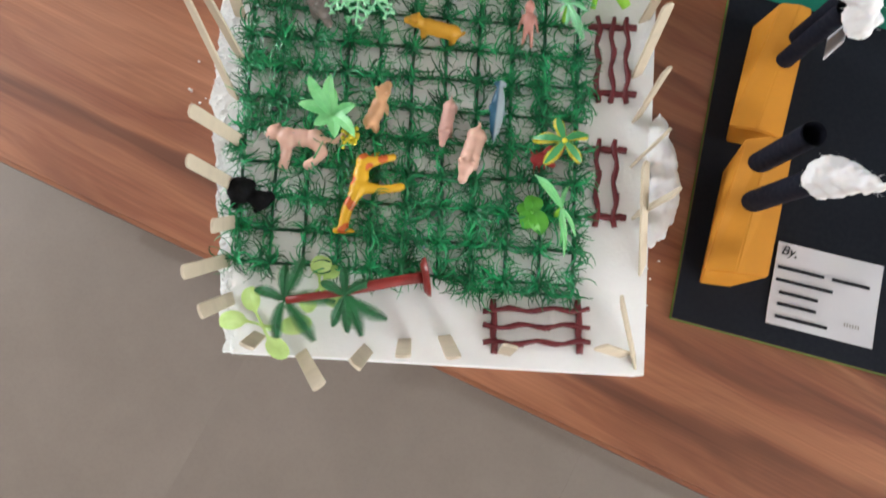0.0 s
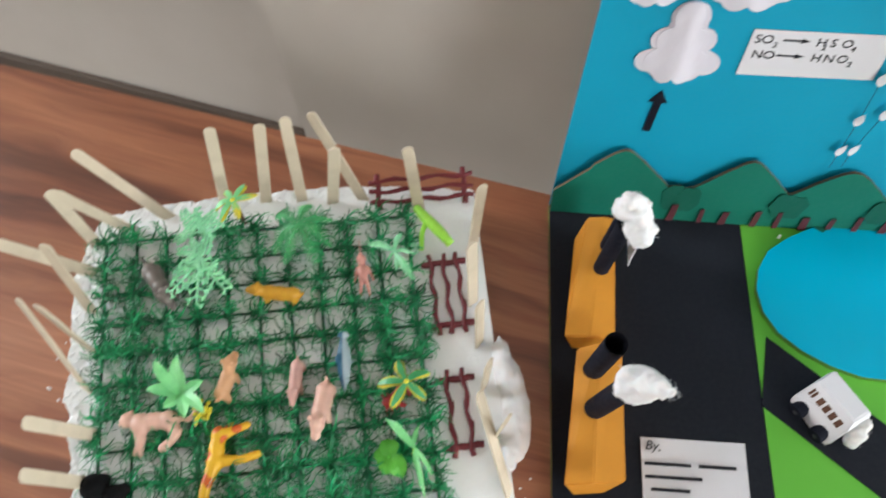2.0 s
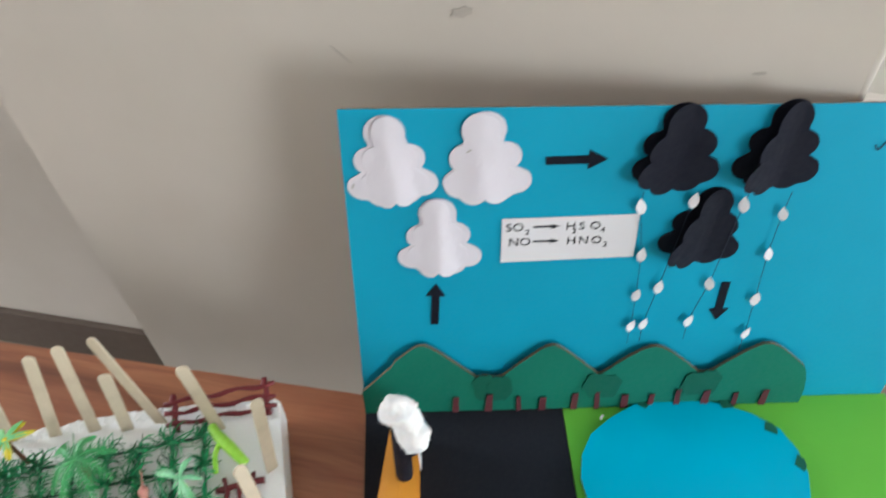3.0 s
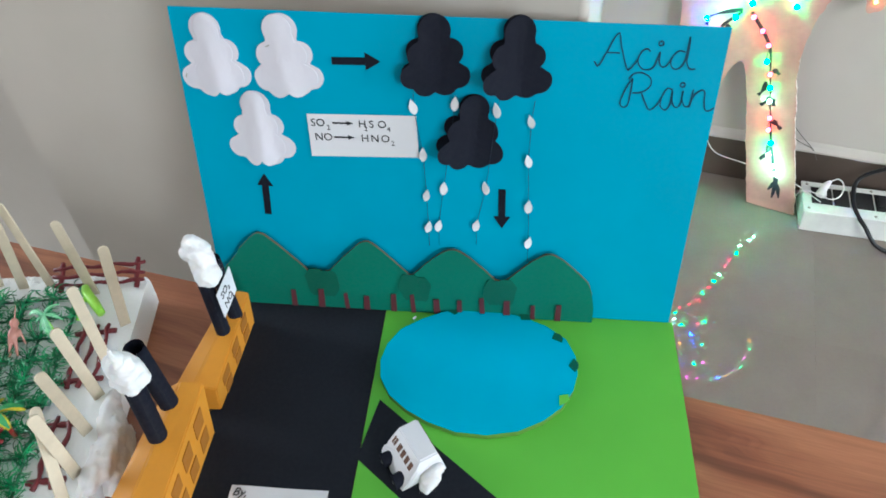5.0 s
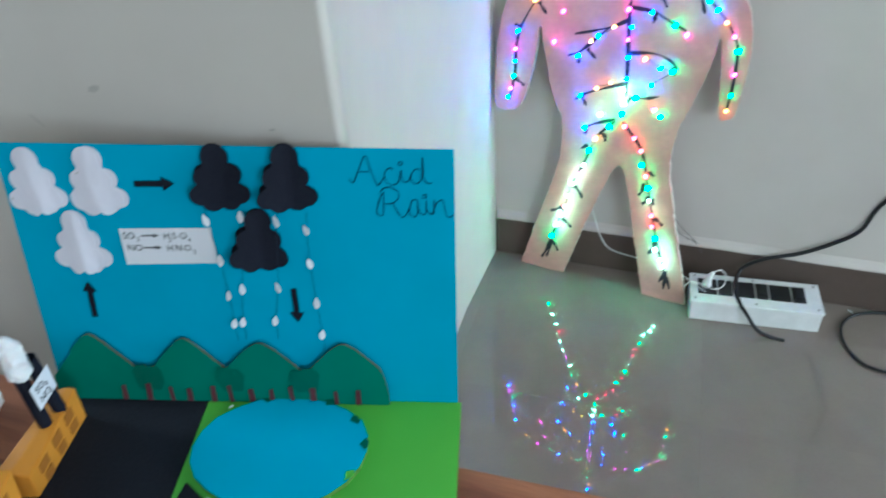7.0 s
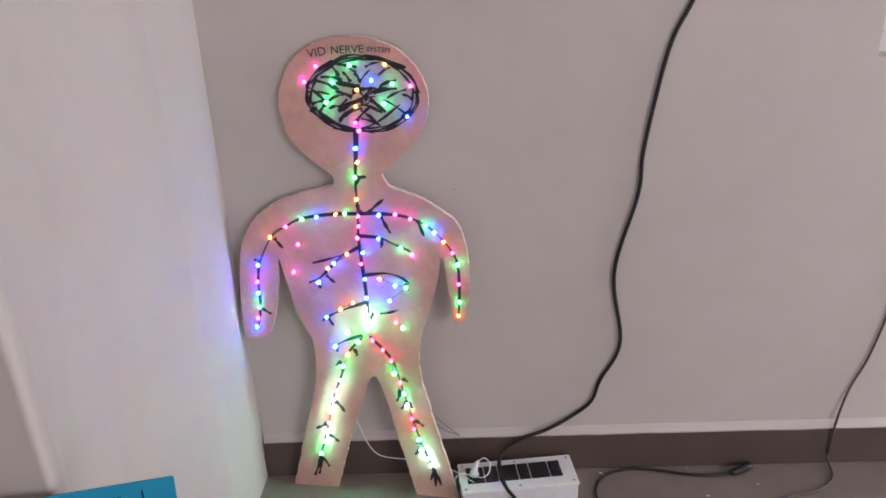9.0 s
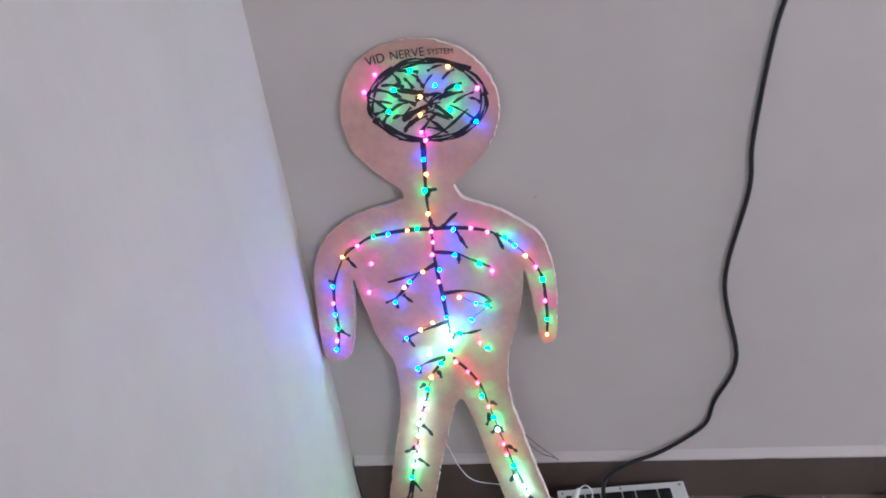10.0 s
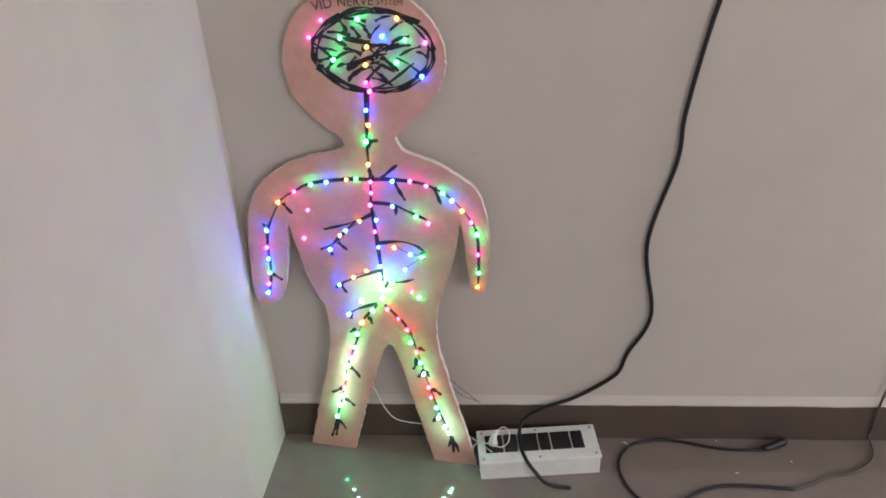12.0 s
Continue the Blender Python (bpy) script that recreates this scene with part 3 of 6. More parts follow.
def paper_cloud(name, x, s, mat, label, seed, shape, tilt=0.0, scale=1.0):
    """A flat paper cloud with a second one glued on it; shape(x, y) bends the second one out of the plane."""
    c = part(name, prism(bmesh.new(), cloud_outline(0.985 * scale, seed), 0.0004, 0.0011), mat, panel, label, pose(x, s, 0, 0, 0, tilt))
    bm, rings = bmesh.new(), []
    pts = cloud_outline(scale, seed + 11)
    for k in (0.02, 0.2, 0.4, 0.6, 0.8, 1.0):
        row = []
        for px, py in pts:
            qx, up = shape(px * k, py * k)
            row.append(bm.verts.new((qx, py * k, 0.0016 + up + 0.0005 * noise.noise((px * k * 90, py * k * 60, seed)))))
        rings.append(row)
    bm.faces.new(rings[0])
    for r0, r1 in zip(rings, rings[1:]):
        for i in range(len(pts)):
            j = (i + 1) % len(pts)
            bm.faces.new((r0[i], r0[j], r1[j], r1[i]))
    thicken(bm, 0.0005)
    part("fold", bm, mat, c, smooth=False)
    return c


def ridged(narrow, height, off):
    """The sheet is creased along its middle and drawn together, so that the crease stands out."""
    return lambda px, py: (off + px * narrow, height * math.exp(-(px / 0.015) ** 2) * (1 - 8 * py))


def lifted(height, draw):
    """One half lies flat, the other curls away from the panel."""
    return lambda px, py: (px * draw if px < 0 else px, 0.0012 + height * (max(0.0, 0.006 - px) / 0.036) ** 1.25)


W, BK = MAT["cloud"], MAT["blackpaper"]
for x, s, seed, tilt, shape in ((0.0440, 0.2610, 1, 2, ridged(0.76, 0.0026, 0.001)), (0.1070, 0.2610, 2, 2, ridged(0.90, 0.0020, -0.002)), (0.0735, 0.1950, 3, -1, ridged(0.74, 0.0028, -0.001))):
    paper_cloud("white_cloud", x, s, W, "white folded paper cloud", seed, shape, tilt)
for x, y, turn in ((0.0180, 0.2430, 70), (0.0655, 0.2425, 80), (0.0960, 0.2720, 30)):
    part("pen_mark", prism(bmesh.new(), [(-0.0020, -0.0004), (0.0018, -0.0006), (0.0022, 0.0004), (-0.0016, 0.0007)], 0.0012, 0.0016), MAT["graphite"], panel, "small grey pen mark", pose(x, y, 0.0002 if x < 0.09 else 0.006, 0, 0, turn))
for x, s, seed, tilt, shape in ((0.2315, 0.2655, 4, 0, lifted(0.011, 0.94)), (0.2975, 0.2640, 5, -3, lifted(0.017, 0.82)), (0.2605, 0.1980, 6, -6, lifted(0.016, 0.84))):
    paper_cloud("dark_cloud", x, s, BK, "black folded paper cloud with one half lifted", seed, shape, tilt, 0.96)


def arrow(x, s, turn, length, name="arrow"):
    w, hw, hl = 0.0031, 0.0075, 0.0125
    o = [(-length / 2, -w), (length / 2 - hl, -w), (length / 2 - hl, -hw), (length / 2, 0), (length / 2 - hl, hw), (length / 2 - hl, w), (-length / 2, w)]
    part(name, prism(bmesh.new(), o, 0.0003, 0.0010), MAT["blackpaper"], panel, "black paper arrow", pose(x, s, 0, 0, 0, turn))


arrow(0.0680, 0.1270, 86, 0.0440)
arrow(0.1665, 0.2580, 0, 0.0405)
arrow(0.2877, 0.1215, -90, 0.0410)

bm = prism(bmesh.new(), [(0, 0.0005), (0.0965, 0.0025), (0.0960, 0.0420), (0.0005, 0.0412)], 0.0004, 0.0009)
formula = part("formula_card", bm, MAT["white"], panel, "white paper strip with two formulas", pose(0.1178, 0.1688, 0))
ink = MAT["ink"]


def write(body, x, y, size, parent, z=0.0011, shear=0.0, turn=0.0):
    lettering("lettering", body, size, ink, parent, pose(x, y, z, 0, 0, turn), shear)


def small_arrow(x, y, length, parent):
    o = [(0, -0.0007), (length * 0.7, -0.0007), (length * 0.66, -0.0022), (length, 0), (length * 0.66, 0.0022), (length * 0.7, 0.0007), (0, 0.0007)]
    part("drawn_arrow", prism(bmesh.new(), o, 0.00095, 0.0013), ink, parent, m=pose(x, y, 0))


for row, (a, sub_a, b) in enumerate((("SO", "2", (("H", 0.0452, 0), ("2", 0.0500, 1), ("S", 0.0545, 0), ("O", 0.0620, 0), ("4", 0.0700, 1))), ("NO", "", (("H", 0.0465, 0), ("N", 0.0550, 0), ("O", 0.0640, 0), ("2", 0.0728, 1))))):
    y = (0.0300, 0.0165)[row]
    write(a, 0.0030 + 0.002 * row, y, 0.0102, formula)
    if sub_a:
        write(sub_a, 0.0168, y - 0.0032, 0.0066, formula)
    small_arrow(0.0225, y + 0.0035, 0.0185, formula)
    for body, x, low in b:
        write(body, x, y - 0.0032 * low, 0.0066 if low else 0.0098, formula)

# title in joined handwriting: each letter's pen runs in millimetres from the word's corner, and its dot
ACID = [
    ("A", [[(0.0, 6.2), (3.6, 2.7), (9.0, 13.8), (16.6, 28.9), (20.0, 17.8), (25.4, 1.2), (28.3, 0.9), (33.8, 9.0)], [(9.3, 13.4), (19.1, 13.2)]]),
    ("c", [[(41.9, 14.9), (39.3, 16.9), (35.3, 14.3), (33.3, 7.5), (36.1, 1.7), (41.4, 0.0), (46.0, 2.8), (49.1, 14.1)]]),
    ("i", [[(49.4, 14.6), (49.6, 6.3), (52.5, 2.5), (55.8, 4.1), (59.1, 11.0)]]),
    ("d", [[(67.7, 14.9), (63.4, 15.6), (59.7, 11.8), (58.2, 5.7), (61.2, 1.2), (65.4, 2.0), (68.7, 8.2), (70.0, 26.7)], [(70.0, 26.7), (70.3, 15.7), (70.3, 6.7), (73.3, 1.4), (77.5, 1.5)]]),
]
RAIN = [
    ("R", [[(7.7, 26.4), (4.9, 21.6), (1.5, 12.8), (0.0, 5.4), (2.7, 1.7), (6.1, 4.0), (7.2, 14.5), (7.7, 26.4)], [(4.5, 25.6), (8.3, 30.4), (14.7, 31.0), (20.9, 27.5), (22.3, 22.1), (19.3, 17.2), (13.8, 14.4), (8.7, 14.3)], [(16.1, 14.0), (20.1, 5.2), (23.7, 0.0), (28.4, 3.8), (32.4, 12.0)]]),
    ("a", [[(39.6, 17.8), (35.2, 18.4), (32.4, 12.0), (31.6, 3.9), (36.2, 0.3), (39.1, 5.7), (39.7, 17.0)], [(39.7, 17.0), (40.4, 7.4), (44.0, 2.6), (47.1, 6.0), (47.6, 17.2)]]),
    ("i", [[(47.6, 17.2), (47.8, 9.2), (51.1, 3.6), (53.9, 4.5)]]),
    ("n", [[(55.4, 18.2), (54.6, 9.4), (54.2, 2.9)], [(54.2, 2.9), (56.3, 12.6), (61.2, 17.8), (64.4, 16.0), (65.0, 8.1), (66.8, 1.7), (69.9, 0.4), (73.5, 3.2)]]),
]


def handwriting(letters, x0, y0, dot):
    for letter, runs in letters:
        bm = bmesh.new()
        runs = [[Vector((x0 + x * 0.001, y0 + y * 0.001, 0.0006)) for x, y in run] for run in runs]
        if letter == "i":
            runs.append([Vector((dot[0] + 0.0018 * math.cos(k * math.tau / 8), dot[1] + 0.0018 * math.sin(k * math.tau / 8), 0.0006)) for k in range(9)])
        for run in runs:
            ribbon(bm, glide(run, 6 * len(run)) if len(run) > 2 else run, lambda t: 0.00055 + 0.0001 * math.sin(t * 9))
        thicken(bm, 0.0003)
        part("handwritten_letter", bm, MAT["blueink"], panel, "dark blue handwritten letter " + letter)


handwriting(ACID, 0.3575, 0.2556, (0.4067, 0.2768))
handwriting(RAIN, 0.3809, 0.2219, (0.4275, 0.2438))


def drop_outline(size):
    out = []
    for k in range(18):
        a = k * math.tau / 18
        x, y = math.sin(a) * 0.62, -math.cos(a)
        if y > 0:
            x *= (1 - y) ** 0.55
            y *= 1.35
        out.append((x * size, y * size))
    return out


for top, drops in (((0.2130, 0.232), ((0.2143, 0.2179), (0.2208, 0.1735), (0.2223, 0.1327), (0.2225, 0.0988))), ((0.2500, 0.230), ((0.2496, 0.2218), (0.2379, 0.1405), (0.2318, 0.1006))),
                   ((0.2850, 0.232), ((0.2843, 0.2167), (0.2754, 0.1426), (0.2667, 0.1027))), ((0.3130, 0.228), ((0.3128, 0.2077), (0.3117, 0.1708), (0.3134, 0.1249), (0.3145, 0.0864)))):
    drops = [(x - 0.0020, s + 0.0025) for x, s in drops]
    pts = [(*top, 0.003)] + [(x, s, 0.004) for x, s in drops] + [(drops[-1][0], drops[-1][1] - 0.022, 0.0035)]
    cord = part("rain_thread", tube(bmesh.new(), pts, 0.00028, 5), MAT["thread"], panel, "dark thread with white paper raindrops")
    for x, s in drops:
        q = rng.uniform(0.0052, 0.0060)
        part("raindrop", prism(bmesh.new(), drop_outline(q), 0.0, 0.0005, lift=lambda px, py: 0.0012 * (1 - abs(px) / 0.004)), MAT["white"], cord, m=pose(x, s, 0.0045, 0, rng.uniform(-20, 20), rng.uniform(-14, 14)))

# title card with names, as plain strokes
bm = bmesh.new()
grid = [[bm.verts.new((i / 6 * 0.082, -j / 6 * 0.066, 0.0008 + 0.0016 * max(0, (j / 6 - 0.75)) * (1 - i / 6) * 4 + 0.0003 * math.sin(i * 1.3 + j))) for i in range(7)] for j in range(7)]
for j in range(6):
    for i in range(6):
        bm.faces.new((grid[j][i], grid[j + 1][i], grid[j + 1][i + 1], grid[j][i + 1]))
thicken(bm, 0.0003)
tag_card = part("name_card", bm, MAT["white"], model, "white paper note, slightly curled, with black handwriting", pose(0.0795, -0.2085, 0.0006, 0, 0, 1.5))
write("By,", 0.0025, -0.0095, 0.0105, tag_card, 0.0020, 0.25, turn=-3)
for y, spans in ((-0.0205, ((0.002, 0.038), (0.044, 0.073))), (-0.0305, ((0.002, 0.046),)), (-0.0400, ((0.006, 0.036),)), (-0.0490, ((0.006, 0.036),)), (-0.0590, ((0.006, 0.046),))):
    for a, b in spans:
        part("written_line", boxed(a, y - 0.0013, 0.0022, b, y + 0.0013, 0.0025), ink, tag_card, "black handwritten line")
bm = bmesh.new()
for k in range(6):
    box(bm, 0.058 + k * 0.0021, -0.0545, 0.0021, 0.0590 + k * 0.0021, -0.0515, 0.0023)
part("faint_writing", bm, MAT["graphite"], tag_card, "faint grey writing")


# ---------------------------------------------------------------- factories
def cotton_puff(bm, lumps, seed, rough=0.10):
    """Teased cotton: lumps with a fuzzy, uneven skin."""
    for c, r in lumps:
        res = bmesh.ops.create_icosphere(bm, subdivisions=4, radius=1, matrix=Matrix.Identity(4))
        for v in res["verts"]:
            d = v.co.normalized()
            k = 1 + rough * 1.6 * noise.noise(d * 1.9 + Vector((seed, c[0] * 90, c[1] * 70))) + rough * 0.3 * noise.noise(d * 5 + Vector((seed, 1, 2))) + rough * 0.1 * noise.noise(d * 14)
            v.co = Vector(c) + Vector((d.x * r[0], d.y * r[1], d.z * r[2])) * k
    return bm


def fuzz(bm, lumps, seed, count=260, length=0.006):
    """Loose fibres that stand off the cotton."""
    r = random.Random(seed)
    for k in range(count):
        c, q = lumps[r.randrange(len(lumps))]
        d = Vector((r.gauss(0, 1), r.gauss(0, 1), r.gauss(0, 1))).normalized()
        p = Vector(c) + Vector((d.x * q[0], d.y * q[1], d.z * q[2])) * 0.98
        side = d.cross(Vector((r.gauss(0, 1), r.gauss(0, 1), r.gauss(0, 1)))).normalized()
        l = length * r.uniform(0.4, 1.2)
        pts = [p, p + d * l * 0.35 + side * l * 0.35, p + d * l * 0.45 + side * l * 0.9]
        ribbon(bm, pts, lambda t: 0.00013, d)
    return bm


TUFTS = bpy.data.textures.new("tufts", "CLOUDS")
TUFTS.noise_scale, TUFTS.noise_depth = 0.0075, 3


def melt(ob, voxel=0.0016, rounds=7):
    """Draws the lumps of a wad together into one soft body."""
    md = ob.modifiers.new("wad", "REMESH")
    md.mode, md.voxel_size, md.use_smooth_shade = "VOXEL", voxel, True
    sm = ob.modifiers.new("soft", "SMOOTH")
    sm.iterations, sm.factor = rounds, 0.5
    tuft = ob.modifiers.new("tufts", "DISPLACE")
    tuft.texture, tuft.strength, tuft.mid_level = TUFTS, 0.0050, 0.5


def factory(name, label, corners_low, corners_top, ridge, windows, door, chimneys, smoke, seed):
    """A folded card block on a narrow foot, with rolled paper chimneys and cotton smoke."""
    th = thing(name, pose(0, 0, 0), label, "model factory", "card factories")
    bm = bmesh.new()
    lo = [bm.verts.new(c) for c in corners_low]
    up = [bm.verts.new(c) for c in corners_top]
    r0, r1 = (bm.verts.new(c) for c in ridge)
    bm.faces.new(lo[::-1])
    for i in (1, 3):
        bm.faces.new((lo[i], lo[(i + 1) % 4], up[(i + 1) % 4], up[i]))
    bm.faces.new((lo[0], lo[1], up[1], r0, up[0]))
    bm.faces.new((lo[2], lo[3], up[3], r1, up[2]))
    bm.faces.new((up[0], r0, r1, up[3]))
    bm.faces.new((r0, up[1], up[2], r1))
    bmesh.ops.bevel(bm, geom=bm.edges[:], offset=0.0011, segments=2, affect="EDGES")
    part("body", bm, MAT["orange"], th, "orange card block")
    # painted windows on the side with corners 1 and 2
    a, b, c = Vector(corners_low[1]), Vector(corners_low[2]), Vector(corners_top[1])
    ex, ez = (b - a), (c - a)
    n = ex.cross(ez).normalized()
    for kind, cells in (("window", windows), ("door", door)):
        for u0, u1, v0, v1 in cells:
            bm = bmesh.new()
            d2 = Vector(corners_top[2]) - b
            pt = lambda u, v: a + ex * u + ez.lerp(d2, u) * v
            quad = [pt(u0, v0), pt(u1, v0), pt(u1, v1), pt(u0, v1)]
            lowq = [bm.verts.new(p + n * 0.0002) for p in quad]
            topq = [bm.verts.new(p + n * 0.0009) for p in quad]
            bm.faces.new(topq)
            bm.faces.new(lowq[::-1])
            for i in range(4):
                bm.faces.new((lowq[i], lowq[(i + 1) % 4], topq[(i + 1) % 4], topq[i]))
            part(kind, bm, MAT["orange_dark"], th, "brown painted " + kind)
    for p0, p1, r in chimneys:
        p0, p1 = Vector(p0), Vector(p1)
        bm = bmesh.new()
        d = p1 - p0
        tube(bm, [p0 - d * 0.05 + d * 1.05 * k / 4 for k in range(5)], r, 20, cap=False)
        tube(bm, [p0 - d * 0.05 + d * 1.05 * k / 4 for k in range(5)], r * 0.86, 20, cap=False)
        ch = part("chimney", bm, MAT["blackpaper"], th, "black rolled paper chimney", smooth=True)
        seam = bmesh.new()
        ribbon(seam, [p0 + d * k / 4 + Vector((r * 0.72, -r * 0.72, 0)) * 1.01 for k in range(5)], 0.0008, Vector((1, -1, 0)))
        thicken(seam, 0.0003, Vector((-0.7, 0.7, 0)))
        part("seam", seam, MAT["black"], ch)
    wool = part("smoke", cotton_puff(bmesh.new(), smoke, seed, 0.16), MAT["cotton"], th, "white cotton wool smoke", smooth=True)
    melt(wool)
    part("fibres", fuzz(bmesh.new(), smoke, seed, 120, 0.0040), MAT["cotton"], wool)
    return th


factory("factory", "orange card factory with black chimneys, beside the name card",
        [(0.0265, -0.2580, 0.0008), (0.0505, -0.2545, 0.0008), (0.0475, -0.1605, 0.0008), (0.026, -0.164, 0.0008)],
        [(0.0135, -0.2605, 0.0550), (0.0565, -0.2545, 0.0585), (0.0530, -0.1545, 0.0665), (0.0200, -0.1600, 0.0620)],
        [(0.0330, -0.2585, 0.0610), (0.0350, -0.1570, 0.0700)],
        [(0.10, 0.27, 0.52, 0.82), (0.37, 0.54, 0.53, 0.84), (0.66, 0.84, 0.56, 0.86), (0.42, 0.58, 0.14, 0.42), (0.70, 0.86, 0.16, 0.44)], [(0.13, 0.30, 0.03, 0.38)],
        [((0.0335, -0.2055, 0.064), (0.0415, -0.2105, 0.138), 0.0078), ((0.0320, -0.1765, 0.066), (0.0335, -0.1845, 0.147), 0.0078)],
        [((0.0440, -0.2115, 0.150), (0.0125, 0.0115, 0.0120)), ((0.0460, -0.2140, 0.163), (0.0118, 0.0108, 0.0120)), ((0.0390, -0.2125, 0.166), (0.0085, 0.0085, 0.0075)), ((0.0490, -0.2185, 0.174), (0.0085, 0.0080, 0.0105)), ((0.0525, -0.2240, 0.186), (0.0046, 0.0046, 0.0085)), ((0.0550, -0.2280, 0.196), (0.0024, 0.0024, 0.0060))], 4)
fb = factory("factory", "orange card factory by the panel, paper sign on its chimney",
        [(0.0230, -0.1390, 0.0008), (0.0455, -0.1375, 0.0008), (0.0440, -0.0330, 0.0008), (0.024, -0.034, 0.0008)],
        [(0.0130, -0.1420, 0.0370), (0.0530, -0.1425, 0.0400), (0.0515, -0.0390, 0.0515), (0.0290, -0.0370, 0.0470)],
        [(0.0320, -0.1425, 0.0420), (0.0420, -0.0375, 0.0520)],
        [(0.14, 0.30, 0.50, 0.84), (0.42, 0.57, 0.52, 0.86), (0.68, 0.83, 0.54, 0.86), (0.45, 0.58, 0.12, 0.42), (0.70, 0.84, 0.14, 0.44)], [(0.17, 0.31, 0.03, 0.38)],
        [((0.0405, -0.0835, 0.047), (0.0440, -0.0880, 0.132), 0.0066), ((0.0455, -0.0640, 0.049), (0.0480, -0.0720, 0.128), 0.0066)],
        [((0.0535, -0.0950, 0.134), (0.0115, 0.0110, 0.0110)), ((0.0500, -0.0900, 0.143), (0.0110, 0.0105, 0.0095)), ((0.0465, -0.0860, 0.151), (0.0108, 0.0104, 0.0100)), ((0.0430, -0.0850, 0.159), (0.0072, 0.0070, 0.0062)), ((0.0385, -0.0860, 0.149), (0.0080, 0.0080, 0.0074))], 9)
face = pose(0.0555, -0.0800, 0.0955, 90, 0, 90) @ pose(0, 0, 0, 0, 0, 1)
sign = part("sign", prism(bmesh.new(), [(-0.0165, -0.0145), (0.0155, -0.0135), (0.0170, 0.0155), (-0.0165, 0.0145)], -0.0003, 0.0002), MAT["white"], fb, "white paper square with formulas", face)
for body, x, y, size in (("SO", -0.0110, 0.0025, 0.0105), ("2", 0.0035, -0.0005, 0.0068), ("NO", -0.0100, -0.0100, 0.0105), ("2", 0.0050, -0.0125, 0.0068)):
    write(body, x, y, size, sign, 0.0005)

# ---------------------------------------------------------------- paper bus
CAR = pose(0.2330, -0.1700, 0.0012, 0, 0, -54.5) @ Matrix.Diagonal((1.0, 0.95, 0.90, 1))
bus = thing("paper_bus", CAR, "small white paper bus on the black road", "toy bus")
side = [(-0.0220, 0.010), (-0.0220, 0.0125), (-0.0207, 0.030), (0.0170, 0.031), (0.0207, 0.024), (0.0216, 0.006)]
arch = [(0.0196, 0.004)] + [(0.0110 + 0.0074 * math.cos(radians(a)), 0.004 + 0.0080 * math.sin(radians(a))) for a in (10, 50, 90, 130, 170)] + [(0.002, 0.005), (-0.002, 0.004)] + [(-0.0110 + 0.0078 * math.cos(radians(a)), 0.004 + 0.0086 * math.sin(radians(a))) for a in (10, 50, 90, 130, 170)] + [(-0.0205, 0.005)]
bm = prism(bmesh.new(), side + arch, -0.5, 0.5)
bmesh.ops.rotate(bm, verts=bm.verts, matrix=Matrix.Rotation(radians(90), 3, "X"))
for v in bm.verts:
    drop = 0.031 - v.co.z
    v.co.y = 0.0085 + 0.2 * drop if v.co.y > 0 else -0.0085 - 0.8 * drop
bmesh.ops.bevel(bm, geom=[e for e in bm.edges if e.calc_length() > 0.012], offset=0.0011, segments=2, affect="EDGES")
part("body", bm, MAT["white"], bus, "white folded paper body")
for x, w in ((-0.0180, 0.0020), (-0.0150, 0.0020), (-0.0095, 0.0044), (-0.0030, 0.0044), (0.0035, 0.0044), (0.0100, 0.0044)):
    for face_y, tilt in ((-0.0158, -38.7), (0.0106, 11.3)):
        bm = boxed(x, -0.0003, -0.0038, x + w, 0.0003, 0.0038)
        part("window", bm, MAT["brown"], bus, "drawn brown window", pose(0, face_y, 0.0215, tilt))
for x in (-0.0110, 0.0110):
    for y0, y1 in ((-0.0230, -0.0325), (0.0050, 0.0125)):
        bm = tube(bmesh.new(), [(x, y0, 0.0066), (x, y1, 0.0066)], 0.0066, 20)
        wh = part("wheel", bm, MAT["blackpaper"], bus, "black paper wheel")
        part("hub", tube(bmesh.new(), [(x, y1, 0.0066), (x, y1 * 1.02, 0.0066)], 0.0018, 12), MAT["steel"], wh)
lumps = [((0.0245, -0.004, 0.013), (0.0075, 0.0095, 0.0080)), ((0.0275, -0.009, 0.009), (0.006, 0.007, 0.006)), ((0.0235, 0.002, 0.018), (0.006, 0.007, 0.006))]
wool = part("exhaust", cotton_puff(bmesh.new(), lumps, 21), MAT["cotton"], bus, "white cotton wool exhaust", smooth=True)
melt(wool, 0.0013, 5)
part("fibres", fuzz(bmesh.new(), lumps, 21, 120, 0.0035), MAT["cotton"], wool)

# ---------------------------------------------------------------- the jungle on its foam board
YARD = Matrix.Translation((-0.306, -0.415, 0)) @ pose(0, 0, 0, 0, 0, 12.6)
FH = 0.029
FW, FD2 = 0.314, 0.346


def on_foam(u, v, z=FH, rx=0, ry=0, rz=0):
    return YARD @ pose(u, v, z, rx, ry, rz)


# foam slab: clean cut on two sides, crumbled on the other two
bm = bmesh.new()
nu, nv = 78, 88


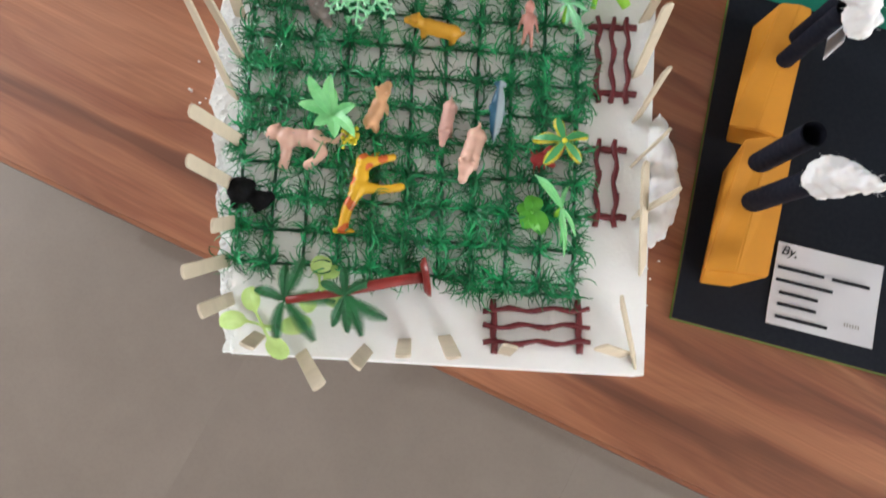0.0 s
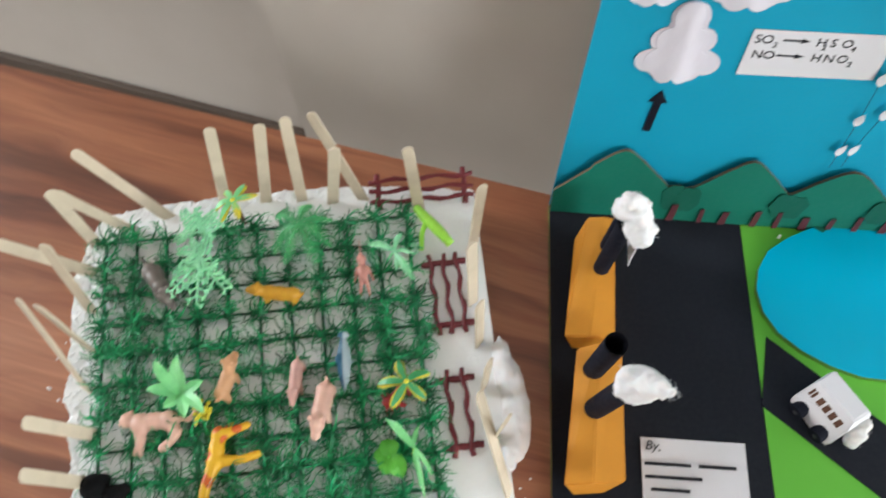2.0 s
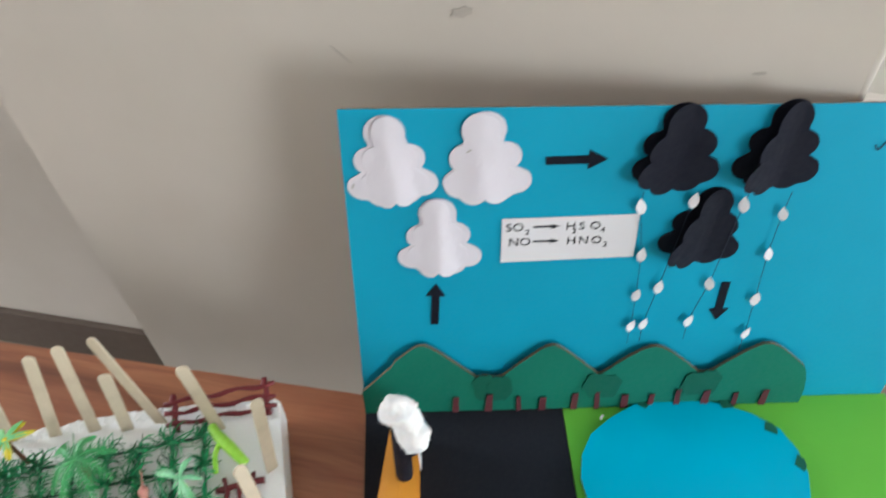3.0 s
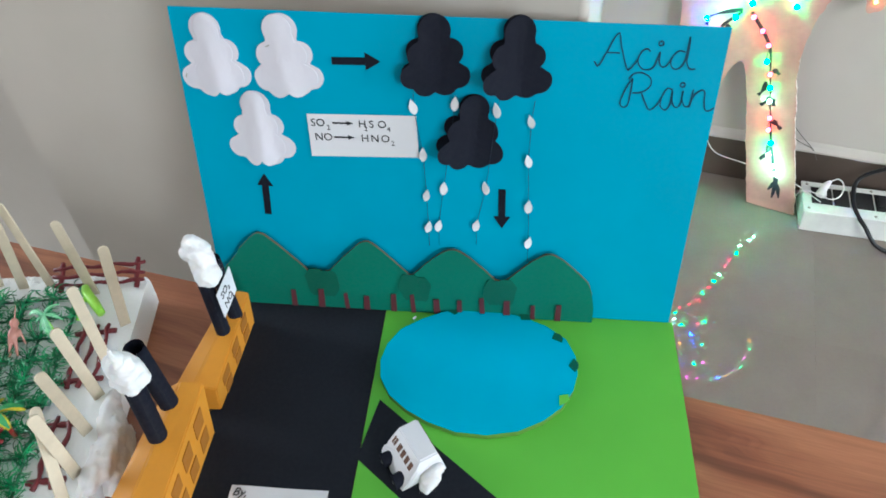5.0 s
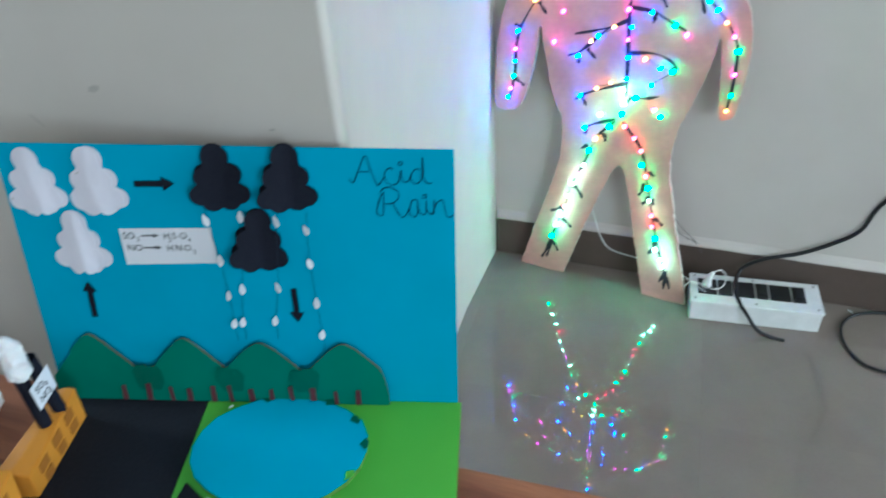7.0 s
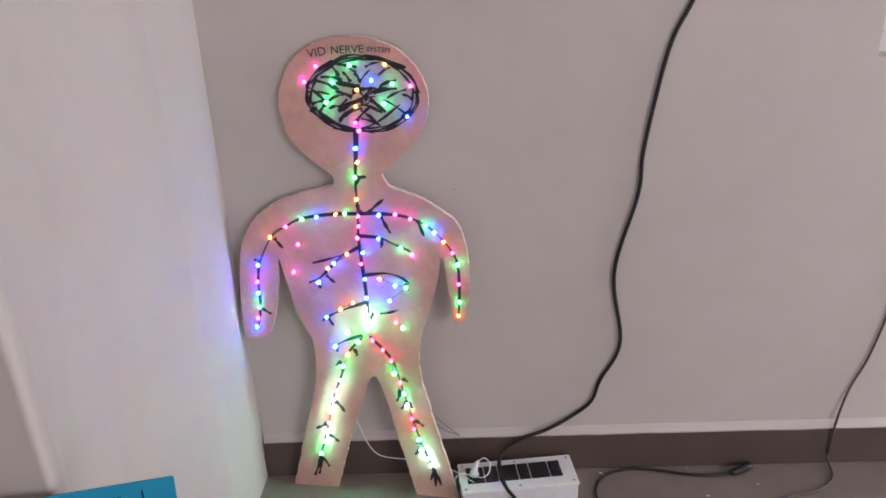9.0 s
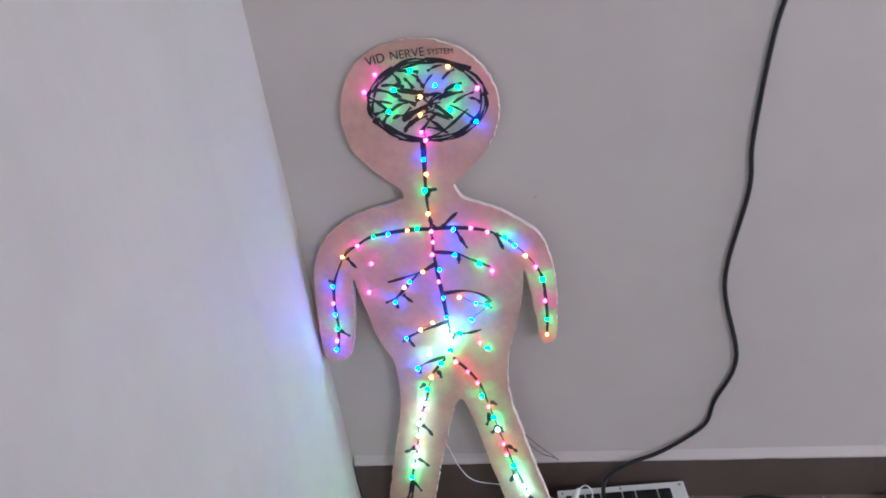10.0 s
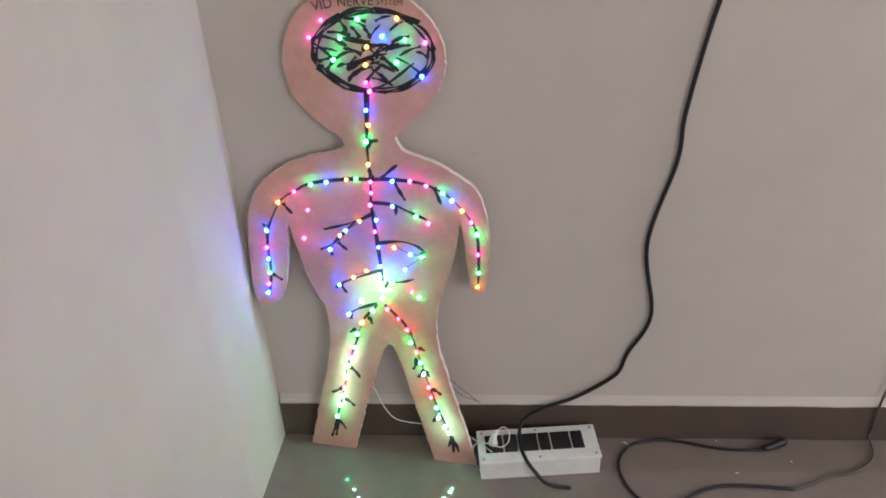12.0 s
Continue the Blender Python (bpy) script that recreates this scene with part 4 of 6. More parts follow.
def foam_point(i, j, z):
    u, v = i / nu * FW, j / nv * FD2
    left, back = max(0, 1 - u / 0.02), max(0, 1 - (FD2 - v) / 0.02)
    n1 = noise.noise((u * 60, v * 60, z * 60)) + 0.6 * noise.noise((u * 170, v * 170, z * 170 + 7))
    w, k = v / FD2, u / FW
    su = -(0.030 * min(1, w / 0.55) - 0.017 * max(0, w - 0.85) / 0.15) * max(0.0, 1 - u / 0.10) + (0.011 * w - 0.006) * k + 0.0015 * (1 - w)
    reach = 0.369 - 0.53 * (u - 0.105) ** 2                    # the torn back edge bows out
    return Vector((u + su - left * 0.0045 * n1, 0.006 + (reach - 0.006) * w + back * 0.0045 * n1, z - (left + back) * 0.0035 * abs(n1) * (1 if z > 0.01 else 0)))


layers = [TOP, 0.004, 0.014, 0.024, FH]
top = [[bm.verts.new(foam_point(i, j, FH)) for j in range(nv + 1)] for i in range(nu + 1)]
for i in range(nu):
    for j in range(nv):
        bm.faces.new((top[i][j], top[i + 1][j], top[i + 1][j + 1], top[i][j + 1]))
ring = [(i, 0) for i in range(nu)] + [(nu, j) for j in range(nv)] + [(i, nv) for i in range(nu, 0, -1)] + [(0, j) for j in range(nv, 0, -1)]
rows = [[bm.verts.new(foam_point(i, j, z)) for i, j in ring] for z in layers[:-1]] + [[top[i][j] for i, j in ring]]
for r0, r1 in zip(rows, rows[1:]):
    for k in range(len(ring)):
        bm.faces.new((r0[k], r0[(k + 1) % len(ring)], r1[(k + 1) % len(ring)], r1[k]))
bm.faces.new(rows[0][::-1])
slab = solid("foam_board", bm, MAT["foam"], YARD, "white styrofoam slab with two crumbled edges", "foam board", smooth=False)
rng = random.Random(14)
ball = ellipsoid(bmesh.new(), (0, 0, 0), (1, 1, 1), seg=6)
round_pts, round_faces = [v.co.copy() for v in ball.verts], [[v.index for v in f.verts] for f in ball.faces]
ball.free()
verts, faces = [], []
for k in range(1500):
    i, j = (rng.uniform(0, 2.2), rng.uniform(0, nv)) if k % 2 else (rng.uniform(0, nu), nv - rng.uniform(0, 2.2))
    c = foam_point(i, j, rng.choice((FH, FH, FH * rng.uniform(0.2, 1))))
    r = rng.uniform(0.0009, 0.0016)
    c.z -= 0.4 * r
    faces += [[q + len(verts) for q in f] for f in round_faces]
    verts += [c + q * r for q in round_pts]
me = bpy.data.meshes.new("torn_edge")
me.from_pydata([tuple(v) for v in verts], [], faces)
me.materials.append(MAT["foam"])
ob = new("torn_edge", me)
ob.parent = slab
tagged(ob, "bare white foam beads along the torn edges", kind="stuff")
rng = random.Random(8)
crumbs = bmesh.new()
for k in range(16):
    e = rng.random()
    u, v = (rng.uniform(-0.062, -0.040), rng.uniform(0.18, 0.34)) if e < 0.6 else (rng.uniform(0.318, 0.33), rng.uniform(0.03, 0.11))
    s = rng.uniform(0.0007, 0.0016)
    ellipsoid(crumbs, (u, v, TOP + s), (s, s * rng.uniform(0.7, 1), s), seg=6)
solid("foam_crumbs", crumbs, MAT["foam"], YARD, "loose white foam crumbs on the desk", "crumbs", kind="stuff")

# grass mat
MU0, MU1, MV0, MV1 = 0.001, 0.256, 0.0680, 0.334
NC = 10
mat_thing = thing("grass_mat", YARD, "plastic grass mat of dark green tufts on a square lattice", "grass mat")


def mat_pt(i, j):
    s, t = i / NC, j / NC
    u = MU0 + (0.004 * (1 - t) - 0.006 * t) * (1 - s) + (MU1 - MU0) * s + 0.0012 * noise.noise((i * 0.9, j * 0.7, 3))
    v = MV0 + 0.006 * (1 - s) * (1 - t) + (MV1 - MV0 - 0.008 * s) * t + 0.0012 * noise.noise((i * 0.8, j * 0.9, 9))
    return Vector((u, v, FH + 0.0022 + 0.0008 * noise.noise((i, j, 1))))


bm = bmesh.new()
for i in range(NC + 1):
    tube(bm, [mat_pt(i, j) for j in range(NC + 1)], 0.0013, 5)
    tube(bm, [mat_pt(j, i) for j in range(NC + 1)], 0.0013, 5)
for u, v in ((-0.011, 0.286), (0.262, 0.255), (0.262, 0.150)):
    tube(bm, [Vector((u + 0.0032 * math.cos(a * math.tau / 12), v + 0.0032 * math.sin(a * math.tau / 12), FH + 0.002)) for a in range(13)], 0.0006, 5)
# one more row of cells, clipped on at the front corner
for k in range(4):
    a = mat_pt(NC - 3 + k, 0)
    tube(bm, [a, a + Vector((0, -0.0075, -0.0005))], 0.0009, 5)
tube(bm, [mat_pt(NC - 3 + k, 0) + Vector((0, -0.0075, -0.0005)) for k in range(4)], 0.0009, 5)
part("lattice", bm, MAT["lattice"], mat_thing, "thin dark green plastic lattice")
verts, faces = [], []
rng = random.Random(3)


def blade(c, reach, spread, way=None):
    """One curled strand that springs from the lattice and bends over a cell."""
    heading, l = rng.uniform(0, math.tau) if way is None else way + rng.gauss(0, 0.75), reach * rng.uniform(0.5, 1.25)
    bend_by, w = rng.choice((-1, 1)) * rng.uniform(0.5, 2.6), rng.uniform(0.00050, 0.00100)
    rise = rng.uniform(0.10, 0.62) * spread
    p, base = Vector(c), len(verts)
    for q in range(7):
        t = q / 6
        d = Vector((math.cos(heading), math.sin(heading), 0))
        side = Vector((-d.y, d.x, 0)) * (w * (1 - 0.7 * t))
        verts.append(p - side)
        verts.append(p + side + Vector((0, 0, w * 0.5)))
        heading += bend_by / 6
        p = p + (d + Vector((0, 0, rise * (1.5 - 2.6 * t)))) * (l / 6)
        p.z = max(p.z, FH + 0.0012)
    for q in range(6):
        k = base + q * 2
        faces.append((k, k + 1, k + 3, k + 2))


def edge_grass(a, b, count):
    """Strands along one bar of the lattice, in uneven clumps that lean one way."""
    clumps = [(rng.random(), rng.uniform(0, math.tau), rng.uniform(0.7, 1.25)) for k in range(rng.randint(2, 4))]
    for k in range(count):
        t, way, size = rng.choice(clumps)
        t = min(1, max(0, t + rng.gauss(0, 0.13)))
        c = a.lerp(b, t) + Vector((rng.gauss(0, 0.0012), rng.gauss(0, 0.0012), rng.uniform(0, 0.003)))
        blade(c, 0.0168 * size, 1.0, way if rng.random() < 0.75 else None)


for i in range(NC + 1):
    for j in range(NC + 1):
        thick = max(0.12, 1.0 + 1.5 * noise.noise((i * 0.62, j * 0.62, 4))) * (1.0 if j < 7 else 0.62)
        for di, dj in ((1, 0), (0, 1)):
            if i + di <= NC and j + dj <= NC and rng.random() < 0.84:
                edge_grass(mat_pt(i, j), mat_pt(i + di, j + dj), int(rng.uniform(5, 58) * thick))
        for k in range(rng.randint(10, 36)):
            blade(mat_pt(i, j) + Vector((rng.gauss(0, 0.001), rng.gauss(0, 0.001), 0.001)), 0.0170, 2.2)
for k in range(4):
    c = mat_pt(NC - 3 + k, 0)
    edge_grass(c, c + Vector((0, -0.0075, 0)), 16)
    if k < 3:
        edge_grass(c + Vector((0, -0.0075, 0)), mat_pt(NC - 2 + k, 0) + Vector((0, -0.0075, 0)), 34)
me = bpy.data.meshes.new("grass")
me.from_pydata([tuple(v) for v in verts], [], faces)
me.materials.append(MAT["grass"])
ob = new("grass", me)
ob.parent = mat_thing
tagged(ob, "curly dark green plastic grass", kind="stuff")


# craft sticks pushed into the foam round the edge
def stick_mesh(length):
    bm = bmesh.new()
    w, t = 0.0049, 0.0010
    o = [(-w, 0), (w, 0)] + [(w * math.cos(radians(a)), length - w + w * math.sin(radians(a))) for a in range(0, 181, 20)]
    prism(bm, [(x, y) for x, y in o], -t, t)
    bmesh.ops.bevel(bm, geom=[e for e in bm.edges if abs(e.verts[0].co.z - e.verts[1].co.z) < 1e-6], offset=0.0004, segments=1, affect="EDGES")
    return finish(bm, "craft_stick", MAT["stick"])


STICK = stick_mesh(0.107)


def craft_stick(u, v, tu, tv, tz, turn, label="pale wooden craft stick pushed upright into the foam edge"):
    """From its foot on the foam towards a top; turn rolls its flat face round the stick."""
    a, b = Vector((u, v, FH)), Vector((tu, tv, tz))
    y = (b - a).normalized()
    z = Vector((math.cos(radians(turn)), math.sin(radians(turn)), 0))
    z = (z - y * z.dot(y)).normalized()
    x = y.cross(z)
    m = Matrix((x, y, z)).transposed().to_4x4()
    m.translation = a - y * 0.013
    ob = new("craft_stick", STICK)
    ob.matrix_world = YARD @ m
    tagged(ob, label, "craft stick", "sticks fencing the foam board")


for u, v, tu, tv, tz, turn in (                    # crumbled side and back edge
        (-0.0140, 0.3085, -0.0505, 0.2989, 0.1155, -40), (-0.0139, 0.2726, -0.0106, 0.2891, 0.1215, 80), (-0.0117, 0.2045, -0.0349, 0.2567, 0.1036, 62), (-0.0088, 0.2356, -0.0089, 0.2394, 0.1229, 62),
        (-0.0015, 0.1674, -0.0089, 0.1567, 0.1221, -10), (0.0014, 0.1298, -0.0063, 0.1223, 0.1224, -5), (0.0010, 0.1040, 0.0140, 0.0800, 0.1190, 0), (-0.0010, 0.0742, -0.0010, 0.0492, 0.1195, 10),
        (0.0050, 0.0455, 0.0132, 0.0252, 0.1200, 20), (-0.0141, 0.3355, -0.0110, 0.3338, 0.1229, -60), (0.0135, 0.3470, -0.0097, 0.3348, 0.1192, -70), (0.0466, 0.3554, -0.0120, 0.3905, 0.0935, -50),
        (0.0970, 0.3630, 0.1097, 0.3776, 0.1218, -85), (0.1336, 0.3595, 0.1492, 0.3762, 0.1202, -90), (0.1657, 0.3564, 0.1691, 0.3806, 0.1198, -88)):
    craft_stick(u, v, tu, tv, tz, turn)
for u, v, tu, tv, tz, turn in (                    # back corner, clean side and front
        (0.2201, 0.3500, 0.1866, 0.3941, 0.1084, -95), (0.1930, 0.3500, 0.2078, 0.3440, 0.1214, -85), (0.2685, 0.3310, 0.2640, 0.3360, 0.1225, -85), (0.3085, 0.2850, 0.3170, 0.2950, 0.1215, -65), (0.3030, 0.2380, 0.3020, 0.2467, 0.1230, -60),
        (0.3030, 0.2020, 0.3010, 0.2000, 0.1230, -45), (0.3015, 0.1660, 0.3010, 0.1570, 0.1220, -40), (0.3030, 0.1255, 0.3075, 0.1180, 0.1215, -40), (0.3080, 0.0840, 0.2915, 0.1475, 0.1040, -40),
        (0.3030, 0.0150, 0.2740, 0.0500, 0.1140, -5), (0.2960, 0.0200, 0.2620, 0.0180, 0.1140, -70), (0.2080, 0.0160, 0.2060, 0.0150, 0.1220, 80), (0.1640, 0.0260, 0.1720, 0.0060, 0.1200, 100),
        (0.1350, 0.0220, 0.1410, 0.0050, 0.1210, 95), (0.1085, 0.0140, 0.1118, -0.0020, 0.1210, 50), (0.0600, 0.0080, 0.0910, -0.0160, 0.1145, -50), (0.0280, 0.0200, 0.0440, 0.0060, 0.1180, 70)):
    craft_stick(u, v, tu, tv, tz, turn)


# twig fences
def twig_fence(m, length, height, rails, label):
    """A toy fence of wavy rails across two posts, glued flat."""
    th = thing("twig_fence", m, label, "toy fence", "toy fences on the foam board")
    for x in (0.008, length - 0.008):
        pts = [(x + 0.0006 * math.sin(k * 2.1), -0.002 + k * (height + 0.004) / 6, 0.0018) for k in range(7)]
        p = part("post", tube(bmesh.new(), pts, lambda t: 0.0026 + 0.0004 * math.sin(t * 17), 8), MAT["maroon"], th, smooth=True)
    for r in range(rails):
        y = (0.5 + r) * height / rails
        pts = [(k * length / 12, y + 0.0013 * math.sin(k * 1.3 + r * 2), 0.0032) for k in range(13)]
        bm = tube(bmesh.new(), pts, lambda t, r=r: 0.0020 + 0.0004 * math.sin(t * 23 + r), 8)
        kx = length * (0.35 + 0.25 * r) % length
        tube(bm, [(kx, y, 0.0032), (kx + 0.0018, y - 0.0034, 0.0034)], lambda t: 0.0013 - 0.0004 * t, 6)
        part("rail", bm, MAT["maroon"], th, smooth=True)
    return th


twig_fence(on_foam(0.3000, 0.2130, FH, 0, 0, 90), 0.072, 0.034, 3, "maroon plastic twig fence lying on the white foam")
twig_fence(on_foam(0.2930, 0.1140, FH, 0, 0, 90), 0.069, 0.027, 2, "maroon plastic twig fence with two rails beside the grass mat")
twig_fence(on_foam(0.1925, 0.0170, FH, 0, 0, 3), 0.078, 0.036, 3, "maroon plastic twig fence lying at the front of the foam")
twig_fence(on_foam(0.2260, 0.3385, FH + 0.001, 26, 0, -2), 0.092, 0.028, 3, "maroon plastic twig fence leaning over the crumbled foam edge")


# ---------------------------------------------------------------- toy animals, each one plain moulded shape
def figurine(name, m, label, category, mat, blobs=(), limbs=(), spots=(), voxel=0.0011):
    bm = bmesh.new()
    for c, r in blobs:
        ellipsoid(bm, c, r, seg=14)
    for p0, p1, r0, r1 in limbs:
        p0, p1 = Vector(p0), Vector(p1)
        tube(bm, [p0.lerp(p1, k / 4) for k in range(5)], lambda t: r0 + (r1 - r0) * t, 10)
        ellipsoid(bm, p1, (r1,) * 3, seg=10)
    ob = solid(name, bm, mat, m, label, category, "toy animals on the grass mat", smooth=True)
    md = ob.modifiers.new("skin", "REMESH")
    md.mode, md.voxel_size, md.use_smooth_shade = "VOXEL", voxel, True
    sm = ob.modifiers.new("soft", "SMOOTH")
    sm.iterations, sm.factor = 2, 0.5
    return ob


def four_legged(L, h, body, leg, head, neck, snout=0.5, tail=0.0, ears=0.3, hump=0.0, fwd=0.5):
    """Blobs and limbs of a standing animal that faces +x."""
    z = h - body
    blobs = [((0, 0, z), (L * 0.30, body * 0.82, body)), ((L * 0.17, 0, z + body * 0.08), (L * 0.16, body * 0.85, body * 0.95)), ((-L * 0.20, 0, z), (L * 0.15, body * 0.85, body * 0.95))]
    hx, hz = L * 0.36 + neck * fwd, z + body * 0.5 + neck
    blobs += [((hx, 0, hz), (head * 1.15, head * 0.85, head)), ((hx + head * (0.9 + snout * 0.4), 0, hz - head * 0.3), (head * (0.5 + snout * 0.4), head * 0.55, head * 0.5))]
    if ears:
        blobs += [((hx - head * 0.2, s * head * 0.75, hz + head * 0.8), (head * ears, head * ears * 0.6, head * ears * 1.3)) for s in (-1, 1)]
    if hump:
        blobs.append(((L * 0.1, 0, z + body * 0.8), (L * 0.12, body * 0.5, hump)))
    limbs = [((L * 0.26, 0, z + body * 0.3), (hx, 0, hz), body * 0.62, head * 0.75)]
    for x in (L * 0.22, -L * 0.24):
        for s in (-1, 1):
            k = 0.03 * L * s
            limbs.append(((x, s * body * 0.45, z - body * 0.2), (x + k, s * body * 0.55, leg * 0.9), leg * 1.35, leg * 0.9))
    if tail:
        limbs.append(((-L * 0.32, 0, z + body * 0.4), (-L * 0.32 - tail * 0.6, 0, z + body * 0.1), leg * 0.6, leg * 0.45))
        limbs.append(((-L * 0.32 - tail * 0.6, 0, z + body * 0.1), (-L * 0.32 - tail, 0, z + body * 0.7), leg * 0.45, leg * 0.5))
    return blobs, limbs


GH = FH + 0.003
figurine("toy_giraffe", on_foam(0.0970, 0.1300, GH + 0.007), "amber plastic toy giraffe with orange spots, lying on its side", "toy animal", TOY["amber"],
         [((-0.0005, 0.0225, 0), (0.0068, 0.0075, 0.0062)), ((-0.0025, 0.012, 0), (0.0062, 0.011, 0.0062)), ((-0.0035, 0.003, 0), (0.0072, 0.0072, 0.0064)), ((-0.0125, -0.0295, 0), (0.0046, 0.0040, 0.0040)), ((-0.0175, -0.0312, 0), (0.0032, 0.0024, 0.0028))],
         [((-0.004, 0.002, 0), (-0.0110, -0.015, 0), 0.0056, 0.0043), ((-0.0110, -0.015, 0), (-0.0130, -0.029, 0), 0.0043, 0.0038), ((-0.012, -0.030, 0), (-0.0045, -0.0312, 0.001), 0.0024, 0.0013),
          ((0.001, 0.024, -0.002), (0.0090, 0.0300, -0.004), 0.0046, 0.0028), ((0.002, 0.022, 0.002), (0.0115, 0.0245, 0.002), 0.0050, 0.0033), ((0.0115, 0.0245, 0.002), (0.0208, 0.0275, 0.001), 0.0033, 0.0030),
          ((0.000, 0.003, 0), (0.0150, 0.0020, 0), 0.0050, 0.0033), ((0.0150, 0.0020, 0), (0.0285, 0.0050, -0.001), 0.0033, 0.0034)])
figurine("toy_lion", on_foam(0.0465, 0.1620, GH + 0.006) @ Matrix.Scale(1.10, 4), "peach plastic toy lion sprawled on its side with a bent tail", "toy animal", TOY["peach"],
         [((-0.0095, 0.0065, 0), (0.0078, 0.0080, 0.0074)), ((0.000, 0.0072, 0), (0.0115, 0.0066, 0.0066)), ((0.0095, 0.0065, 0), (0.0072, 0.0074, 0.0070)), ((-0.0185, 0.0100, 0.001), (0.0058, 0.0056, 0.0056)), ((-0.0225, 0.0080, 0), (0.0030, 0.0028, 0.0028)), ((-0.0160, 0.0150, 0.002), (0.0020, 0.0018, 0.0018))],
         [((-0.0105, 0.004, 0), (-0.0085, -0.004, 0), 0.0046, 0.0034), ((-0.0085, -0.004, 0), (-0.0110, -0.0140, -0.001), 0.0034, 0.0038), ((-0.0110, 0.003, -0.002), (-0.0135, -0.004, -0.003), 0.0040, 0.0026),
          ((0.0105, 0.004, 0), (0.0158, -0.0025, 0), 0.0052, 0.0040), ((0.0158, -0.0025, 0), (0.0120, -0.0078, 0), 0.0040, 0.0032), ((0.0120, -0.0078, 0), (0.0060, -0.0120, -0.001), 0.0030, 0.0036),
          ((0.0135, 0.0085, 0), (0.0235, 0.0050, 0), 0.0024, 0.0018), ((0.0235, 0.0050, 0), (0.0290, 0.0105, 0), 0.0018, 0.0024)])
b, l = four_legged(0.042, 0.026, 0.0086, 0.0032, 0.0074, 0.004, 0.4, 0.004, 0.35)
figurine("toy_bear", on_foam(0.1030, 0.1895, GH, 0, 0, 68) @ Matrix.Scale(0.86, 4), "tan plastic toy bear standing in the grass", "toy animal", TOY["tan"], b, l)
b, l = four_legged(0.040, 0.021, 0.0064, 0.0022, 0.0050, 0.001, 0.7, 0.003, 0.35)
figurine("toy_pig", on_foam(0.1575, 0.1885, GH, 0, 0, -98), "slim pink plastic toy pig in the grass", "toy animal", TOY["pink"], b, l)
b, l = four_legged(0.045, 0.025, 0.0090, 0.0029, 0.0072, 0.002, 0.6, 0.003, 0.35)
figurine("toy_hippo", on_foam(0.1775, 0.1655, GH, 0, 0, -104), "peach-pink plastic toy hippo standing in the grass", "toy animal", TOY["peach"], b, l)
figurine("toy_dolphin", on_foam(0.1945, 0.1985, GH + 0.008, 0, 12, -94), "dark blue plastic toy dolphin in the grass", "toy animal", TOY["blue"],
         [((0, 0, 0.002), (0.0185, 0.0058, 0.0056)), ((0.013, 0, 0.001), (0.007, 0.0044, 0.004)), ((0.0195, 0, 0), (0.0050, 0.0022, 0.0018)), ((-0.001, -0.004, 0.006), (0.0042, 0.0030, 0.0016)), ((-0.020, 0, 0.002), (0.0034, 0.0055, 0.0012))],
         [((-0.012, 0, 0.002), (-0.020, 0, 0.002), 0.0034, 0.0018), ((0.005, 0.003, 0), (0.000, 0.0075, -0.001), 0.0016, 0.0009)])
b, l = four_legged(0.052, 0.027, 0.0090, 0.0034, 0.0068, 0.001, 0.9, 0.004, 0.45)
figurine("toy_elephant", on_foam(0.0475, 0.2830, GH, 0, 0, -60), "grey plastic toy elephant in the grass", "toy animal", TOY["grey"], b, l)
figurine("toy_monkey", on_foam(0.2155, 0.2700, GH, 0, 0, -90), "dull pink plastic toy monkey leaning in the grass", "toy animal", TOY["rose"],
         [((0.000, 0, 0.016), (0.008, 0.0045, 0.0055)), ((-0.009, 0, 0.021), (0.0045, 0.0042, 0.0045))],
         [((0.005, 0.002, 0.014), (0.016, 0.0035, 0.004), 0.0022, 0.0014), ((0.005, -0.002, 0.014), (0.016, -0.0035, 0.004), 0.0022, 0.0014), ((-0.004, 0.004, 0.017), (0.004, 0.008, 0.006), 0.0017, 0.0012), ((-0.004, -0.004, 0.017), (0.004, -0.008, 0.006), 0.0017, 0.0012), ((-0.012, 0, 0.022), (-0.024, 0, 0.029), 0.0012, 0.0008)])
b, l = four_legged(0.050, 0.021, 0.0074, 0.0026, 0.0060, 0.001, 0.4, 0.004, 0.25)
figurine("toy_leopard", on_foam(0.1470, 0.2605, GH, 0, 0, 168), "mustard yellow plastic toy leopard in the grass", "toy animal", TOY["mustard"], b, l)
figurine("toy_gorilla", on_foam(0.0135, 0.1225, GH, 0, 0, -8), "black plastic toy gorilla on the mat's edge", "toy animal", TOY["black"],
         [((-0.007, 0.001, 0.012), (0.0105, 0.0105, 0.0115)), ((0.008, -0.003, 0.010), (0.0085, 0.0075, 0.0090)), ((0.013, 0.001, 0.007), (0.0050, 0.0050, 0.0050)), ((-0.004, 0.008, 0.006), (0.0055, 0.0045, 0.0060))],
         [((-0.010, -0.006, 0.008), (-0.012, -0.009, 0.003), 0.0045, 0.0035), ((0.006, -0.007, 0.007), (0.006, -0.010, 0.003), 0.0040, 0.0030)])
figurine("toy_crab", on_foam(0.2270, 0.1620, GH + 0.004, 0, 0, 10), "dark red plastic toy crab under a small palm", "toy animal", TOY["red"],
         [((0, 0, 0.004), (0.0065, 0.0052, 0.0032))], [((0.003, s * 0.003, 0.004), (0.010, s * 0.007, 0.006), 0.0016, 0.0022) for s in (-1, 1)] + [((x, s * 0.003, 0.003), (x * 1.6, s * 0.010, 0.0), 0.0012, 0.0007) for x in (-0.003, 0.0, 0.003) for s in (-1, 1)], voxel=0.0009)


